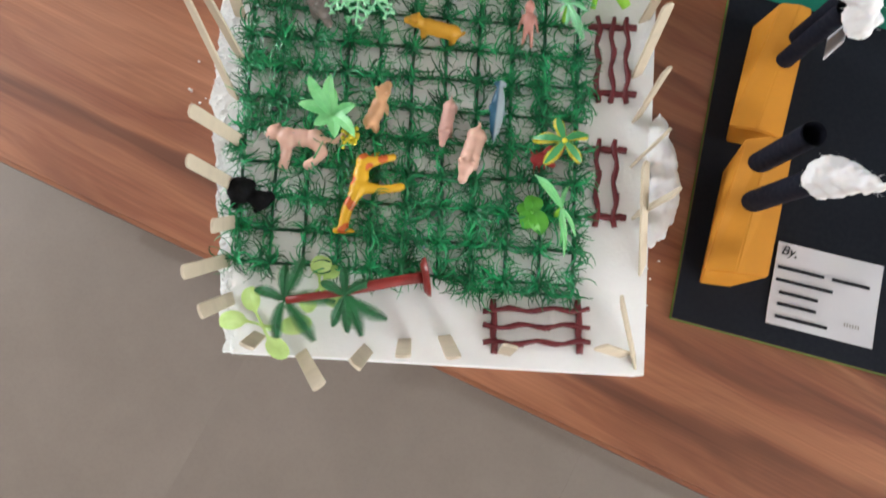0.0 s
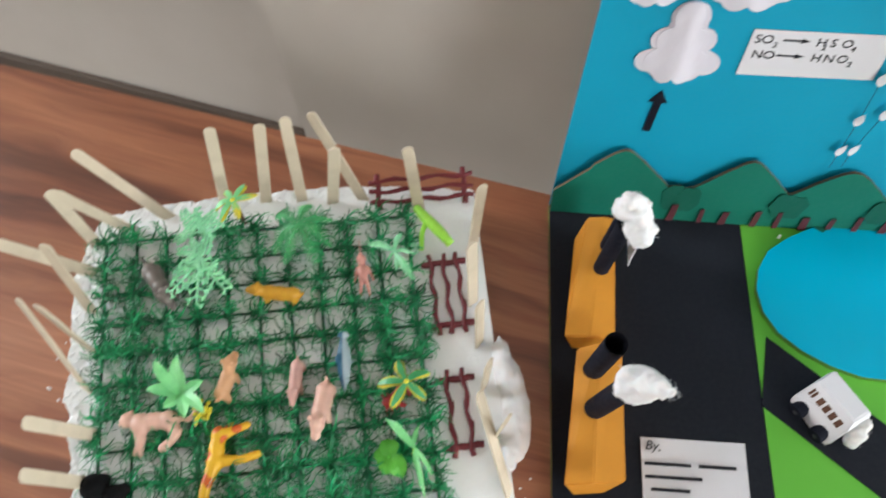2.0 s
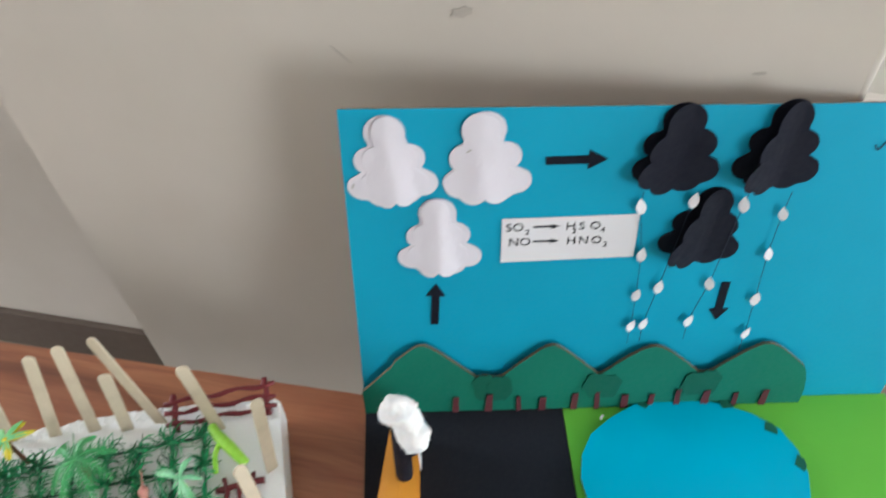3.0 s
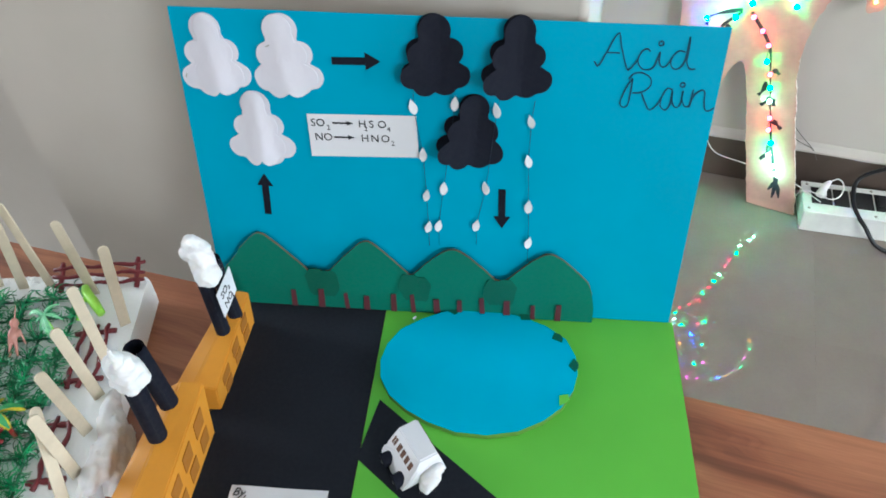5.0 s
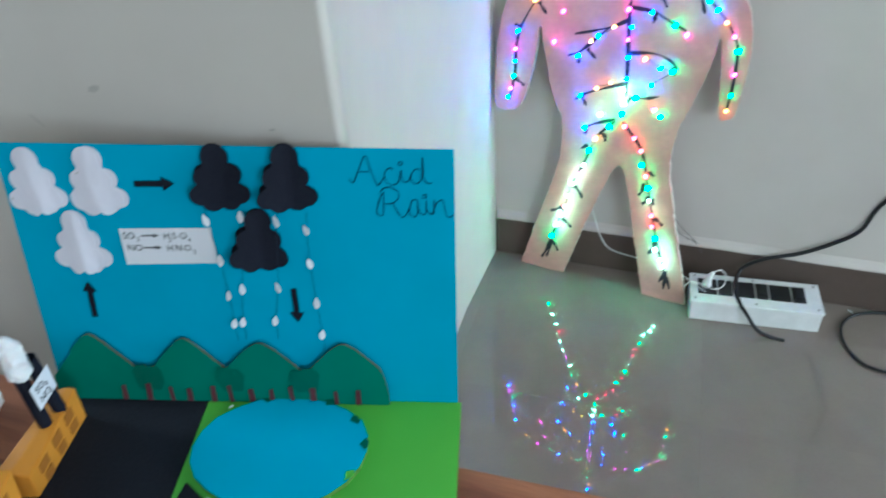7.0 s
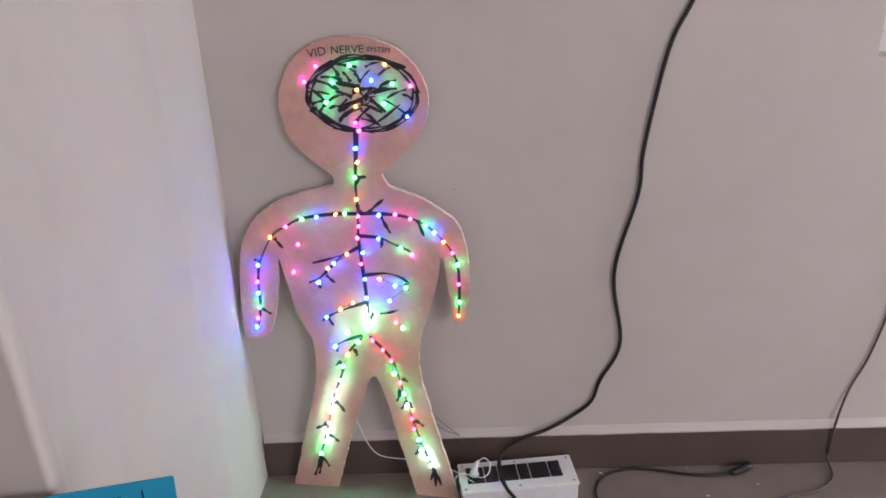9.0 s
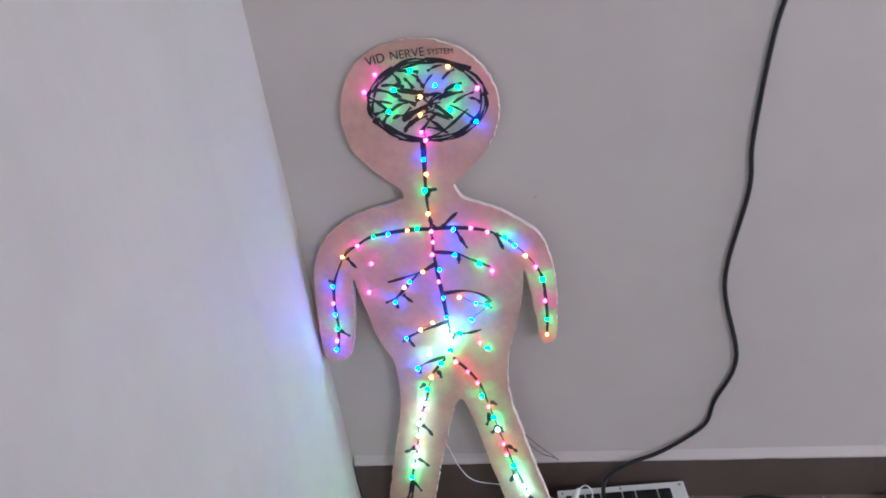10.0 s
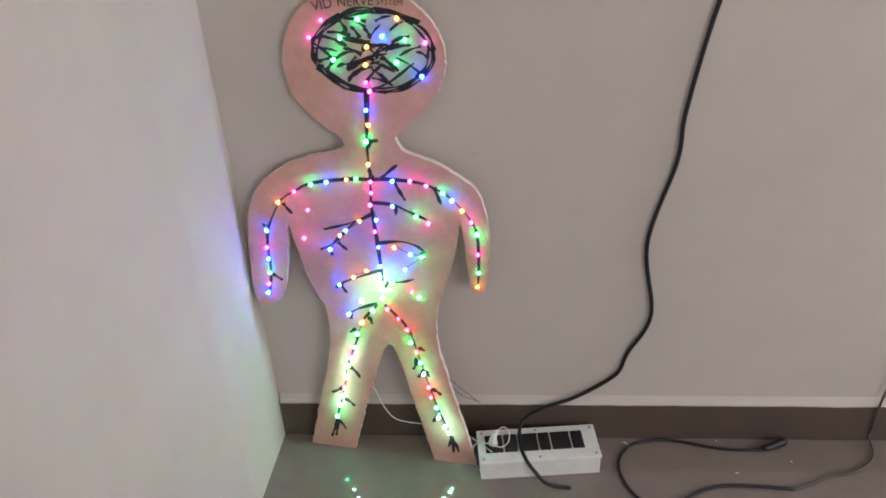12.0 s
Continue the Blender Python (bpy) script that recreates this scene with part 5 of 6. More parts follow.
# ---------------------------------------------------------------- toy plants
def frond_pts(length, angle, rise, droop, n=9):
    d = Vector((math.cos(angle), math.sin(angle), 0))
    s = Vector((-d.y, d.x, 0)) * 0.28 * math.sin(angle * 7.3 + length * 900)          # a sideways sweep
    return [d * (length * t * (1 - 0.12 * t)) + s * (length * t * t) + Vector((0, 0, length * (rise * t - droop * t * t))) for t in (k / (n - 1) for k in range(n))]


def palm_frond(length, angle, rise, droop, leaflets=16, reach=0.19, width=0.00075):
    """A feathered frond: a rib with pointed leaflets on both sides."""
    bm = bmesh.new()
    leaflets = 11 if reach > 0.22 else leaflets
    pts = frond_pts(length, angle, rise, droop, leaflets + 2)
    tube(bm, pts, lambda t: 0.0008 * (1 - 0.6 * t), 5)
    for k in range(1, leaflets + 1):
        t = k / (leaflets + 1)
        d = (pts[k + 1] - pts[k - 1]).normalized()
        side = d.cross(Vector((0, 0, 1))).normalized()
        for s in (-1, 1):
            l = length * reach * (0.35 + 0.9 * math.sin(math.pi * min(1, t * 0.9 + 0.12)))
            tip = pts[k] + (side * s * 0.8 + d * 0.75).normalized() * l + Vector((0, 0, -0.22 * l))
            ribbon(bm, [pts[k], pts[k].lerp(tip, 0.5) + Vector((0, 0, 0.06 * l)), tip], lambda q: width * (1 - q) ** 0.6 + 0.0001, fold=0.3)
    return bm


def broad_leaf(length, angle, rise, droop, width, fold=0.25, blunt=False):
    bm = bmesh.new()
    if blunt:          # an oval blade on a thin stalk
        ribbon(bm, frond_pts(length, angle, rise, droop, 15), lambda t: 0.0009 if t < 0.34 else max(0.0009, width * math.sqrt(max(0.0, 1 - ((t - 0.68) / 0.335) ** 2))), fold=0.1)
        return thicken(bm, 0.0007)
    ribbon(bm, frond_pts(length, angle, rise, droop, 11), lambda t: width * (math.sin(math.pi * min(1, 0.06 + t * 0.97)) ** 0.7) + 0.0002, fold=fold)
    thicken(bm, 0.0007)
    return bm


def palm(name, m, label, trunk_pts, trunk_r, trunk_mat, leaf_mat, crown, fronds, length, rise, droop, base=0.0, turn=0.0, leaf="feather", width=0.006, tip=None, centre=None, flat=False, reach=0.19, tips=None):
    th = thing(name, m, label, "toy plant", "toy plants on the foam board")
    if trunk_pts:
        part("trunk", tube(bmesh.new(), glide(trunk_pts, 9), lambda t: trunk_r * (1.25 - 0.5 * t) * (1 + 0.08 * math.sin(t * 40)), 10), trunk_mat, th, smooth=True)
    if base:
        a = Vector(trunk_pts[0])
        d = (Vector(trunk_pts[1]) - a).normalized()
        part("foot", tube(bmesh.new(), [a - d * 0.0022, a - d * 0.0016, a + d * 0.0002, a + d * 0.002], lambda t: base * (1 - 0.55 * max(0, t - 0.5)), 20), trunk_mat, th, "round plastic foot", smooth=False)
    r = random.Random(len(name) + int(length * 1e4))
    up = pose(0, 0, 0)
    if trunk_pts and not flat:
        d = (Vector(trunk_pts[-1]) - Vector(trunk_pts[-2])).normalized()
        up = d.to_track_quat("Z", "Y").to_matrix().to_4x4()
    for k in range(len(tips) if tips else fronds):
        a = math.atan2(tips[k][1], tips[k][0]) if tips else radians(turn) + k * math.tau / fronds + r.uniform(-0.18, 0.18)
        l = length * (r.uniform(0.85, 1.1) if leaf == "feather" else r.uniform(0.62, 1.15))
        if tips:
            l = 1.12 * math.hypot(*tips[k])
        bm = palm_frond(l, a, rise * r.uniform(0.8, 1.2), droop * r.uniform(0.8, 1.2), reach=reach) if leaf == "feather" else broad_leaf(l, a, rise * r.uniform(0.8, 1.2), droop * r.uniform(0.8, 1.2), width, blunt=leaf == "spoon")
        fr = part("frond" if leaf == "feather" else "leaf", bm, leaf_mat, th, m=Matrix.Translation(crown) @ up)
        if tip:
            ed = bmesh.new()
            pts = [p + Vector((0, 0, 0.0008)) for p in frond_pts(l, a, rise, droop)]
            ribbon(ed, pts, lambda t: 0.0026 * math.sin(math.pi * min(1, 0.12 + 0.8 * t)))
            part("stripe", ed, tip, fr, "green middle stripe")
    if centre:
        part("heart", ellipsoid(bmesh.new(), crown, (0.0028, 0.0028, 0.0022), seg=10), centre, th, "yellow centre")
    return th


palm("toy_palm", on_foam(0, 0, 0), "dark green plastic palm lying on its red-brown trunk", [(0.1480, 0.0660, FH + 0.020), (0.1250, 0.0610, FH + 0.022), (0.0850, 0.0500, FH + 0.027), (0.0520, 0.0425, FH + 0.030)], 0.0037, MAT["redtrunk"], MAT["palm"], (0.0510, 0.0423, FH + 0.030), 6, 0.033, 0.25, 0.55, 0.0145, 20, flat=True, tips=((-0.022, 0.013), (-0.003, 0.028), (0.012, 0.033), (0.031, 0.0115), (0.025, -0.023), (-0.013, -0.026)))
palm("toy_palm", on_foam(0.0935, 0.0470, FH), "dark green plastic palm on a short stem", [(0, 0, 0), (0.001, 0.001, 0.016), (0.000, 0.001, 0.033)], 0.0026, MAT["brown"], MAT["palm"], (0, 0.001, 0.033), 7, 0.033, 0.30, 0.7, 0.0, 10, flat=True, tips=((0.025, -0.020), (0.017, -0.024), (0.006, -0.025), (-0.008, -0.022), (-0.001, 0.022), (0.015, 0.018), (-0.018, 0.012)))
palm("toy_plant", on_foam(0.0343, 0.0250, FH), "pale lime plastic plant with broad rounded leaves", [(0, 0, 0), (0, 0, 0.008), (0, 0, 0.018)], 0.0020, MAT["pale"], MAT["pale"], (0, 0, 0.018), 5, 0.034, 0.35, 0.45, 0.0, 25, "spoon", 0.0068, flat=True, tips=((-0.0165, 0.027), (-0.030, 0.009), (0.013, -0.0245), (0.033, -0.004)))
palm("toy_plant", on_foam(0.0720, 0.0560, FH), "lime plastic leaves lying under the dark palm", [(0, 0, 0), (0, 0, 0.006), (0, 0, 0.012)], 0.0018, MAT["lime"], MAT["pale"], (0, 0, 0.012), 4, 0.030, 0.3, 0.5, 0.0, 50, "spoon", 0.0078, flat=True, tips=((-0.006, 0.022), (0.008, 0.018), (-0.010, -0.018), (0.014, -0.012)))
palm("toy_plant", on_foam(0.0700, 0.1850, GH), "mint green plastic plant with broad pointed leaves", [(0, 0, 0), (0.001, -0.001, 0.010), (0.0008, -0.001, 0.020)], 0.0022, MAT["lime"], MAT["spring"], (0.0008, -0.001, 0.020), 8, 0.033, 0.60, 0.42, 0.0, 100, "broad", 0.0044, flat=True, tips=((-0.0224, 0.0234), (-0.0247, 0.0086), (-0.008, 0.0284), (0.003, 0.0225), (0.019, 0.005), (0.024, -0.012), (-0.009, -0.012), (0.0085, -0.018)))
th = thing("toy_fruit", on_foam(0.0835, 0.1690, GH + 0.012), "cluster of yellow plastic berries under mint leaves", "toy plant", "toy plants on the foam board")
bm = bmesh.new()
rng = random.Random(12)
for k in range(26):
    ellipsoid(bm, (rng.gauss(0, 0.0032), rng.gauss(0, 0.0045), rng.gauss(0, 0.0022)), (0.0019,) * 3, seg=6)
part("berries", bm, MAT["yellow"], th, kind="stuff")


def sprig(bm, p, d, length, rng):
    """A flat lacy branch: a bent rib with forked twigs on both sides."""
    turn, q, n = rng.uniform(-0.12, 0.12), p.copy(), 6
    pts = [q.copy()]
    for i in range(n):
        d = (Matrix.Rotation(turn, 3, "Z") @ d + Vector((0, 0, -0.05))).normalized()
        q = q + d * (length / n)
        pts.append(q.copy())
        for s in (-1, 1):
            if rng.random() < 0.9:
                e = (d * 0.55 + Vector((-d.y, d.x, 0)) * s + Vector((0, 0, rng.uniform(-0.15, 0.2)))).normalized()
                l = length * rng.uniform(0.20, 0.32) * (1.15 - 0.6 * i / n)
                m = q + e * l
                tube(bm, [q, q.lerp(m, 0.5), m], lambda t: 0.0011 - 0.0002 * t, 5)
                for s2 in (-0.8, 0.8):
                    g = (e + Vector((-e.y, e.x, 0)) * s2).normalized()
                    tube(bm, [q.lerp(m, 0.6), q.lerp(m, 0.6) + g * l * 0.5], 0.0009, 5)
    tube(bm, pts, lambda t: 0.0015 - 0.0005 * t, 6)


rng = random.Random(17)
for u, v, z, mat, label, arms in ((0.0880, 0.2915, GH + 0.034, "mint", "mint green plastic branching plant, like coral", ((-95, 0.040), (-72, 0.036), (-120, 0.035), (-48, 0.022), (-155, 0.022), (100, 0.019), (60, 0.020), (135, 0.020))),
                                  (0.0840, 0.3220, GH + 0.030, "mint", "pale mint plastic branching plant at the foam's back edge", ((-10, 0.022), (45, 0.020), (95, 0.018), (150, 0.022), (200, 0.020), (-60, 0.016)))):
    th = thing("toy_branch_plant", on_foam(u, v, GH), label, "toy plant", "toy plants on the foam board")
    part("stem", tube(bmesh.new(), [(0, 0, 0), (0.001, 0.001, (z - GH) * 0.5), (0, 0, z - GH)], 0.0017, 8), MAT["brown"], th, "brown plastic stem", smooth=True)
    for a, l in arms:
        bm = bmesh.new()
        sprig(bm, Vector((0, 0, z - GH)), Vector((math.cos(radians(a)), math.sin(radians(a)), 0.15)).normalized(), l, rng)
        part("branch", bm, MAT[mat], th)
palm("toy_palm", on_foam(0.1150, 0.3380, GH), "light green plastic palm with yellow edges by the back edge", [(0, 0, 0), (0.0005, 0, 0.02), (0, 0.001, 0.038)], 0.0018, MAT["brown"], MAT["yellow"], (0, 0.001, 0.038), 6, 0.020, 0.35, 0.6, 0.0, 30, tip=MAT["spring"], centre=MAT["yellow"])
palm("toy_palm", on_foam(0.1680, 0.3100, GH), "mid-green plastic palm with a brown trunk", [(0, 0, 0), (0.001, 0.001, 0.016), (0, 0.001, 0.034)], 0.0028, MAT["brown"], MAT["midgreen"], (0, 0.001, 0.034), 7, 0.034, 0.35, 0.9, 0.0, 15, reach=0.25)
palm("toy_palm", on_foam(0.2440, 0.2790, GH), "mint green plastic fern beside the fence", [(0, 0, 0), (0, 0.001, 0.012), (0, 0.001, 0.026)], 0.0018, MAT["lime"], MAT["mint"], (0, 0.001, 0.026), 6, 0.025, 0.3, 0.6, 0.0, 40, flat=True, reach=0.15, tips=((-0.0225, 0.018), (0.003, 0.020), (0.010, -0.026), (0.015, 0.002), (0.0035, -0.014), (-0.007, -0.004)))
palm("toy_palm", on_foam(0.2425, 0.1670, GH), "green plastic palm with yellow edges and a yellow centre", [(0, 0, 0), (0.0005, 0, 0.02), (0, 0, 0.036)], 0.0020, MAT["redtrunk"], MAT["yellow"], (0, 0, 0.036), 5, 0.023, 0.35, 0.6, 0.0, 60, flat=True, tip=MAT["midgreen"], centre=MAT["yellow"], reach=0.21, tips=((-0.008, 0.019), (0.015, 0.011), (0.012, -0.015), (-0.011, -0.018), (-0.022, 0.004)))
palm("toy_plant", on_foam(0.2420, 0.1200, GH), "lime plastic plant with long narrow leaves", [(0, 0, 0), (0, 0, 0.012), (0.001, 0, 0.026)], 0.0018, MAT["lime"], MAT["spring"], (0.001, 0, 0.026), 7, 0.031, 0.45, 0.6, 0.0, 5, "broad", 0.0015, flat=True, tips=((-0.012, 0.029), (-0.023, 0.0225), (0.000, 0.018), (-0.0174, 0.018), (0.0045, -0.035), (0.013, -0.019), (-0.002, -0.019), (0.004, -0.026)))
palm("toy_plant", on_foam(0.2230, 0.1190, GH), "leaf-green plastic plant low in the grass", [(0, 0, 0), (0, 0, 0.006), (0, 0, 0.014)], 0.0018, MAT["leafgreen"], MAT["leafgreen"], (0, 0, 0.012), 7, 0.022, 0.5, 0.8, 0.0, 20, "broad", 0.0070, flat=True, tips=((-0.009, 0.006), (0.012, -0.012), (0.0015, 0.014), (-0.004, -0.011)))
th = thing("toy_cactus_arm", on_foam(0.2690, 0.3180, GH + 0.012, 0, 0, 0), "bright lime plastic stem with a side shoot", "toy plant", "toy plants on the foam board")
bm = tube(bmesh.new(), glide([(-0.003, 0.008, 0.0), (0.003, -0.004, 0.004), (0.013, -0.018, 0.004), (0.022, -0.031, 0.001)], 10), lambda t: 0.0036 + 0.0012 * math.sin(t * 3), 10)
part("stem", bm, MAT["lime"], th, smooth=True)
part("shoot", tube(bmesh.new(), [(0.004, -0.007, 0.003), (-0.001, -0.018, 0.002), (-0.003, -0.030, -0.006)], 0.0022, 8), MAT["lime"], th, smooth=True)

# cotton against the foam's side
lumps = [((0.3190, 0.176, 0.034), (0.008, 0.026, 0.011)), ((0.3255, 0.152, 0.030), (0.008, 0.033, 0.015)), ((0.3190, 0.132, 0.033), (0.007, 0.026, 0.011)), ((0.3130, 0.116, 0.033), (0.005, 0.018, 0.007)), ((0.3240, 0.150, 0.010), (0.011, 0.034, 0.016))]
melt(solid("cotton_clump", cotton_puff(bmesh.new(), lumps, 31, 0.14), MAT["cotton"], YARD, "loose white cotton wool against the foam's side", "cotton wool", smooth=True), 0.0018, 6)

# ---------------------------------------------------------------- the lit figure against the wall
FLEAN = math.degrees(math.atan(0.046))
FIG = ROOM @ pose(0.506, 1.293, -0.770, 0, 0, -5.0) @ pose(-0.506, 0, 0, 90 - FLEAN)        # x along the wall, y up the board, z towards the room
TH = 0.018


def bend(x, y):
    """Its legs are twisted, so that one foot stands further out."""
    return 0.128 * (x - 0.04 * (y - 0.45) - CX) * max(0.0, 1 - y / 0.5)


CX = 0.506
# the cut-out, hand-drawn in smooth runs: head, one arm, the legs, the other arm
HEAD = [(0.412, 0.990), (0.369, 1.037), (0.345, 1.100), (0.352, 1.175), (0.390, 1.238), (0.455, 1.275), (0.524, 1.283), (0.590, 1.272), (0.645, 1.242), (0.685, 1.190), (0.701, 1.132), (0.689, 1.078), (0.655, 1.024), (0.610, 0.984), (0.578, 0.956)]
ARM_RUN = [(0.582, 0.942), (0.600, 0.921), (0.658, 0.899), (0.727, 0.857), (0.768, 0.810), (0.786, 0.744), (0.787, 0.662), (0.779, 0.570), (0.764, 0.549), (0.744, 0.552), (0.734, 0.630), (0.721, 0.732), (0.716, 0.736)]
SIDE_RUN = [(0.704, 0.661), (0.680, 0.581), (0.655, 0.500), (0.648, 0.410), (0.668, 0.310), (0.694, 0.205), (0.745, 0.010)]
LEG_RUN = [(0.627, 0.000), (0.581, 0.187), (0.551, 0.322), (0.519, 0.389), (0.466, 0.257), (0.392, 0.010)]
FLANK_RUN = [(0.256, 0.000), (0.312, 0.200), (0.341, 0.295), (0.362, 0.390), (0.365, 0.495), (0.339, 0.558), (0.316, 0.655), (0.300, 0.738)]
HAND_RUN = [(0.295, 0.735), (0.288, 0.660), (0.271, 0.575), (0.250, 0.522), (0.214, 0.507), (0.185, 0.520), (0.183, 0.585), (0.192, 0.700), (0.209, 0.782), (0.240, 0.835), (0.296, 0.881), (0.370, 0.910), (0.445, 0.927), (0.457, 0.945), (0.452, 0.961)]
outline = []
for run in (HEAD, ARM_RUN, SIDE_RUN, LEG_RUN, FLANK_RUN, HAND_RUN):
    outline += [(p.x, p.y) for p in glide([(x, y, 0) for x, y in run], len(run) * 4)]
outline = [(x0 + (x1 - x0) * t, y0 + (y1 - y0) * t) for (x0, y0), (x1, y1) in zip(outline, outline[1:] + outline[:1]) for m in [max(1, int(math.hypot(x1 - x0, y1 - y0) / 0.005))] for t in (k / m for k in range(m))]
outline = [(x + 0.0026 * noise.noise((x * 26, y * 26, 2)) + 0.0024 * noise.noise((x * 90, y * 90, 7)) + 0.0010 * noise.noise((x * 240, y * 240, 1)), max(0.008, y + 0.0026 * noise.noise((x * 26, y * 26, 5)) + 0.0024 * noise.noise((x * 90, y * 90, 3)) + 0.0010 * noise.noise((x * 240, y * 240, 6)))) for x, y in outline]
bm = bmesh.new()
front = [bm.verts.new((x, y, 0)) for x, y in outline]
back = [bm.verts.new((x, y, -TH)) for x, y in outline]
n = len(outline)
for i in range(n):
    f = bm.faces.new((back[i], back[(i + 1) % n], front[(i + 1) % n], front[i]))
    f.material_index = 1
e1 = [bm.edges.get((front[i], front[(i + 1) % n])) for i in range(n)]
e2 = [bm.edges.get((back[i], back[(i + 1) % n])) for i in range(n)]
bmesh.ops.triangle_fill(bm, edges=e1, use_beauty=True)
bmesh.ops.triangle_fill(bm, edges=e2, use_beauty=True)

SPINE = [(0.524, 1.070), (0.520, 1.020), (0.514, 0.950), (0.512, 0.850), (0.510, 0.780), (0.515, 0.700), (0.519, 0.625), (0.521, 0.580)]
ARM_A = [(0.512, 0.855), (0.457, 0.856), (0.372, 0.846), (0.328, 0.826), (0.287, 0.797), (0.252, 0.735), (0.238, 0.676), (0.236, 0.603), (0.222, 0.535)]
ARM_B = [(0.514, 0.855), (0.566, 0.855), (0.644, 0.842), (0.700, 0.806), (0.746, 0.749), (0.760, 0.700), (0.761, 0.620), (0.757, 0.572)]
LEG_A = [(0.500, 0.510), (0.457, 0.460), (0.435, 0.395), (0.402, 0.316), (0.386, 0.242), (0.353, 0.135), (0.338, 0.085)]
LEG_B = [(0.520, 0.512), (0.574, 0.443), (0.594, 0.374), (0.615, 0.290), (0.640, 0.198), (0.669, 0.116), (0.682, 0.075)]
RIBS = [[(0.508, 0.797), (0.565, 0.790), (0.600, 0.772), (0.640, 0.752)], [(0.512, 0.768), (0.475, 0.749), (0.430, 0.735), (0.385, 0.724)], [(0.465, 0.745), (0.425, 0.705), (0.400, 0.682), (0.371, 0.669)],
        [(0.515, 0.688), (0.572, 0.693), (0.610, 0.682), (0.633, 0.662)], [(0.522, 0.614), (0.460, 0.592), (0.410, 0.570), (0.397, 0.557)], [(0.540, 0.578), (0.571, 0.580), (0.600, 0.588)], [(0.500, 0.515), (0.460, 0.502), (0.430, 0.486), (0.409, 0.459)]]


def stroke(bm, pts, width, z=0.0006, samples=12):
    p = [(q.x, q.y, z) for q in glide([(*a, 0) for a in pts], samples)]
    ribbon(bm, p, lambda t: width * (0.75 + 0.35 * math.sin(t * 9 + pts[0][0] * 50)) * (1 - 0.35 * t), mat=2)


rng = random.Random(44)
stroke(bm, SPINE, 0.0062, samples=30)
for p, w in ((ARM_A, 0.0048), (ARM_B, 0.0048), (LEG_A, 0.0038), (LEG_B, 0.0038)):
    stroke(bm, p, w, samples=26)
for p in RIBS:
    stroke(bm, p, 0.0050)
# the splayed ends in the feet
for (x, y), ends in (((0.350, 0.118), ((0.324, 0.048), (0.338, 0.053), (0.372, 0.083))), ((0.676, 0.100), ((0.666, 0.062), (0.680, 0.042), (0.696, 0.047)))):
    for ex, ey in ends:
        stroke(bm, [(x, y), ((x + ex) / 2 + 0.002, (y + ey) / 2), (ex, ey)], 0.0066, 0.0010, 5)
# short twigs off the legs: foot of the twig, and its reach
for x, y, dx, dy in ((0.409, 0.308, 0.023, -0.035), (0.380, 0.235, -0.035, -0.020), (0.379, 0.197, 0.028, -0.025), (0.440, 0.442, -0.020, -0.019), (0.473, 0.475, 0.008, -0.023), (0.431, 0.382, -0.011, -0.021), (0.598, 0.384, 0.017, -0.010),
                     (0.590, 0.351, -0.009, -0.038), (0.610, 0.315, -0.018, -0.026), (0.613, 0.310, 0.009, -0.018), (0.629, 0.254, 0.024, -0.018), (0.639, 0.186, -0.013, -0.044)):
    stroke(bm, [(x, y), (x + dx * 0.5 - dy * 0.12, y + dy * 0.5), (x + dx, y + dy)], 0.0076, 0.0009, 5)
# twigs off the spine, arms and ribs: foot of the twig, and its reach
for x, y, dx, dy in ((0.540, 0.858, 0.040, 0.034), (0.570, 0.848, 0.022, -0.046), (0.662, 0.836, 0.014, -0.043), (0.294, 0.794, 0.020, -0.028), (0.250, 0.730, -0.016, 0.006), (0.236, 0.600, 0.026, -0.020), (0.570, 0.788, -0.004, -0.024),
                     (0.622, 0.664, 0.006, -0.020), (0.418, 0.690, 0.022, -0.022), (0.396, 0.676, 0.004, -0.024), (0.412, 0.570, 0.014, -0.026), (0.430, 0.480, -0.004, -0.024), (0.514, 0.950, 0.026, 0.000), (0.514, 0.935, 0.018, 0.018), (0.512, 0.880, 0.010, -0.024), (0.535, 0.580, -0.014, -0.020)):
    stroke(bm, [(x, y), (x + dx * 0.5, y + dy * 0.55), (x + dx, y + dy)], 0.0062, 0.0009, 5)
# brain: pale oval with a dark rim and many bold strokes
BX, BY, BRX, BRY = 0.545, 1.150, 0.134, 0.090
oval = [bm.verts.new((BX + BRX * math.cos(k * math.tau / 40), BY + BRY * math.sin(k * math.tau / 40), 0.0004)) for k in range(40)]
bm.faces.new(oval).material_index = 3
for ring_k in (1.0, 0.96, 0.91):
    for k in range(9):
        a0 = k * math.tau / 9 + rng.uniform(-0.1, 0.1)
        stroke(bm, [(BX + BRX * ring_k * math.cos(a0 + j * 0.26) + rng.uniform(-0.003, 0.003), BY + BRY * ring_k * math.sin(a0 + j * 0.26) + rng.uniform(-0.003, 0.003)) for j in range(4)], 0.0040, 0.0010, 8)
for k in range(46):
    r, a = math.sqrt(rng.random()) * 0.82, rng.uniform(0, math.tau)
    x, y = BX + BRX * r * math.cos(a), BY + BRY * r * math.sin(a)
    d = (math.pi * 0.2 if (x - BX) * (y - BY) > 0 else math.pi * 0.8) + rng.uniform(-0.5, 0.5)
    l = rng.uniform(0.012, 0.036)
    stroke(bm, [(x - l * math.cos(d), y - l * 0.7 * math.sin(d)), (x, y + 0.003), (x + l * math.cos(d), y + l * 0.7 * math.sin(d))], rng.uniform(0.0032, 0.0062), 0.0012, 5)
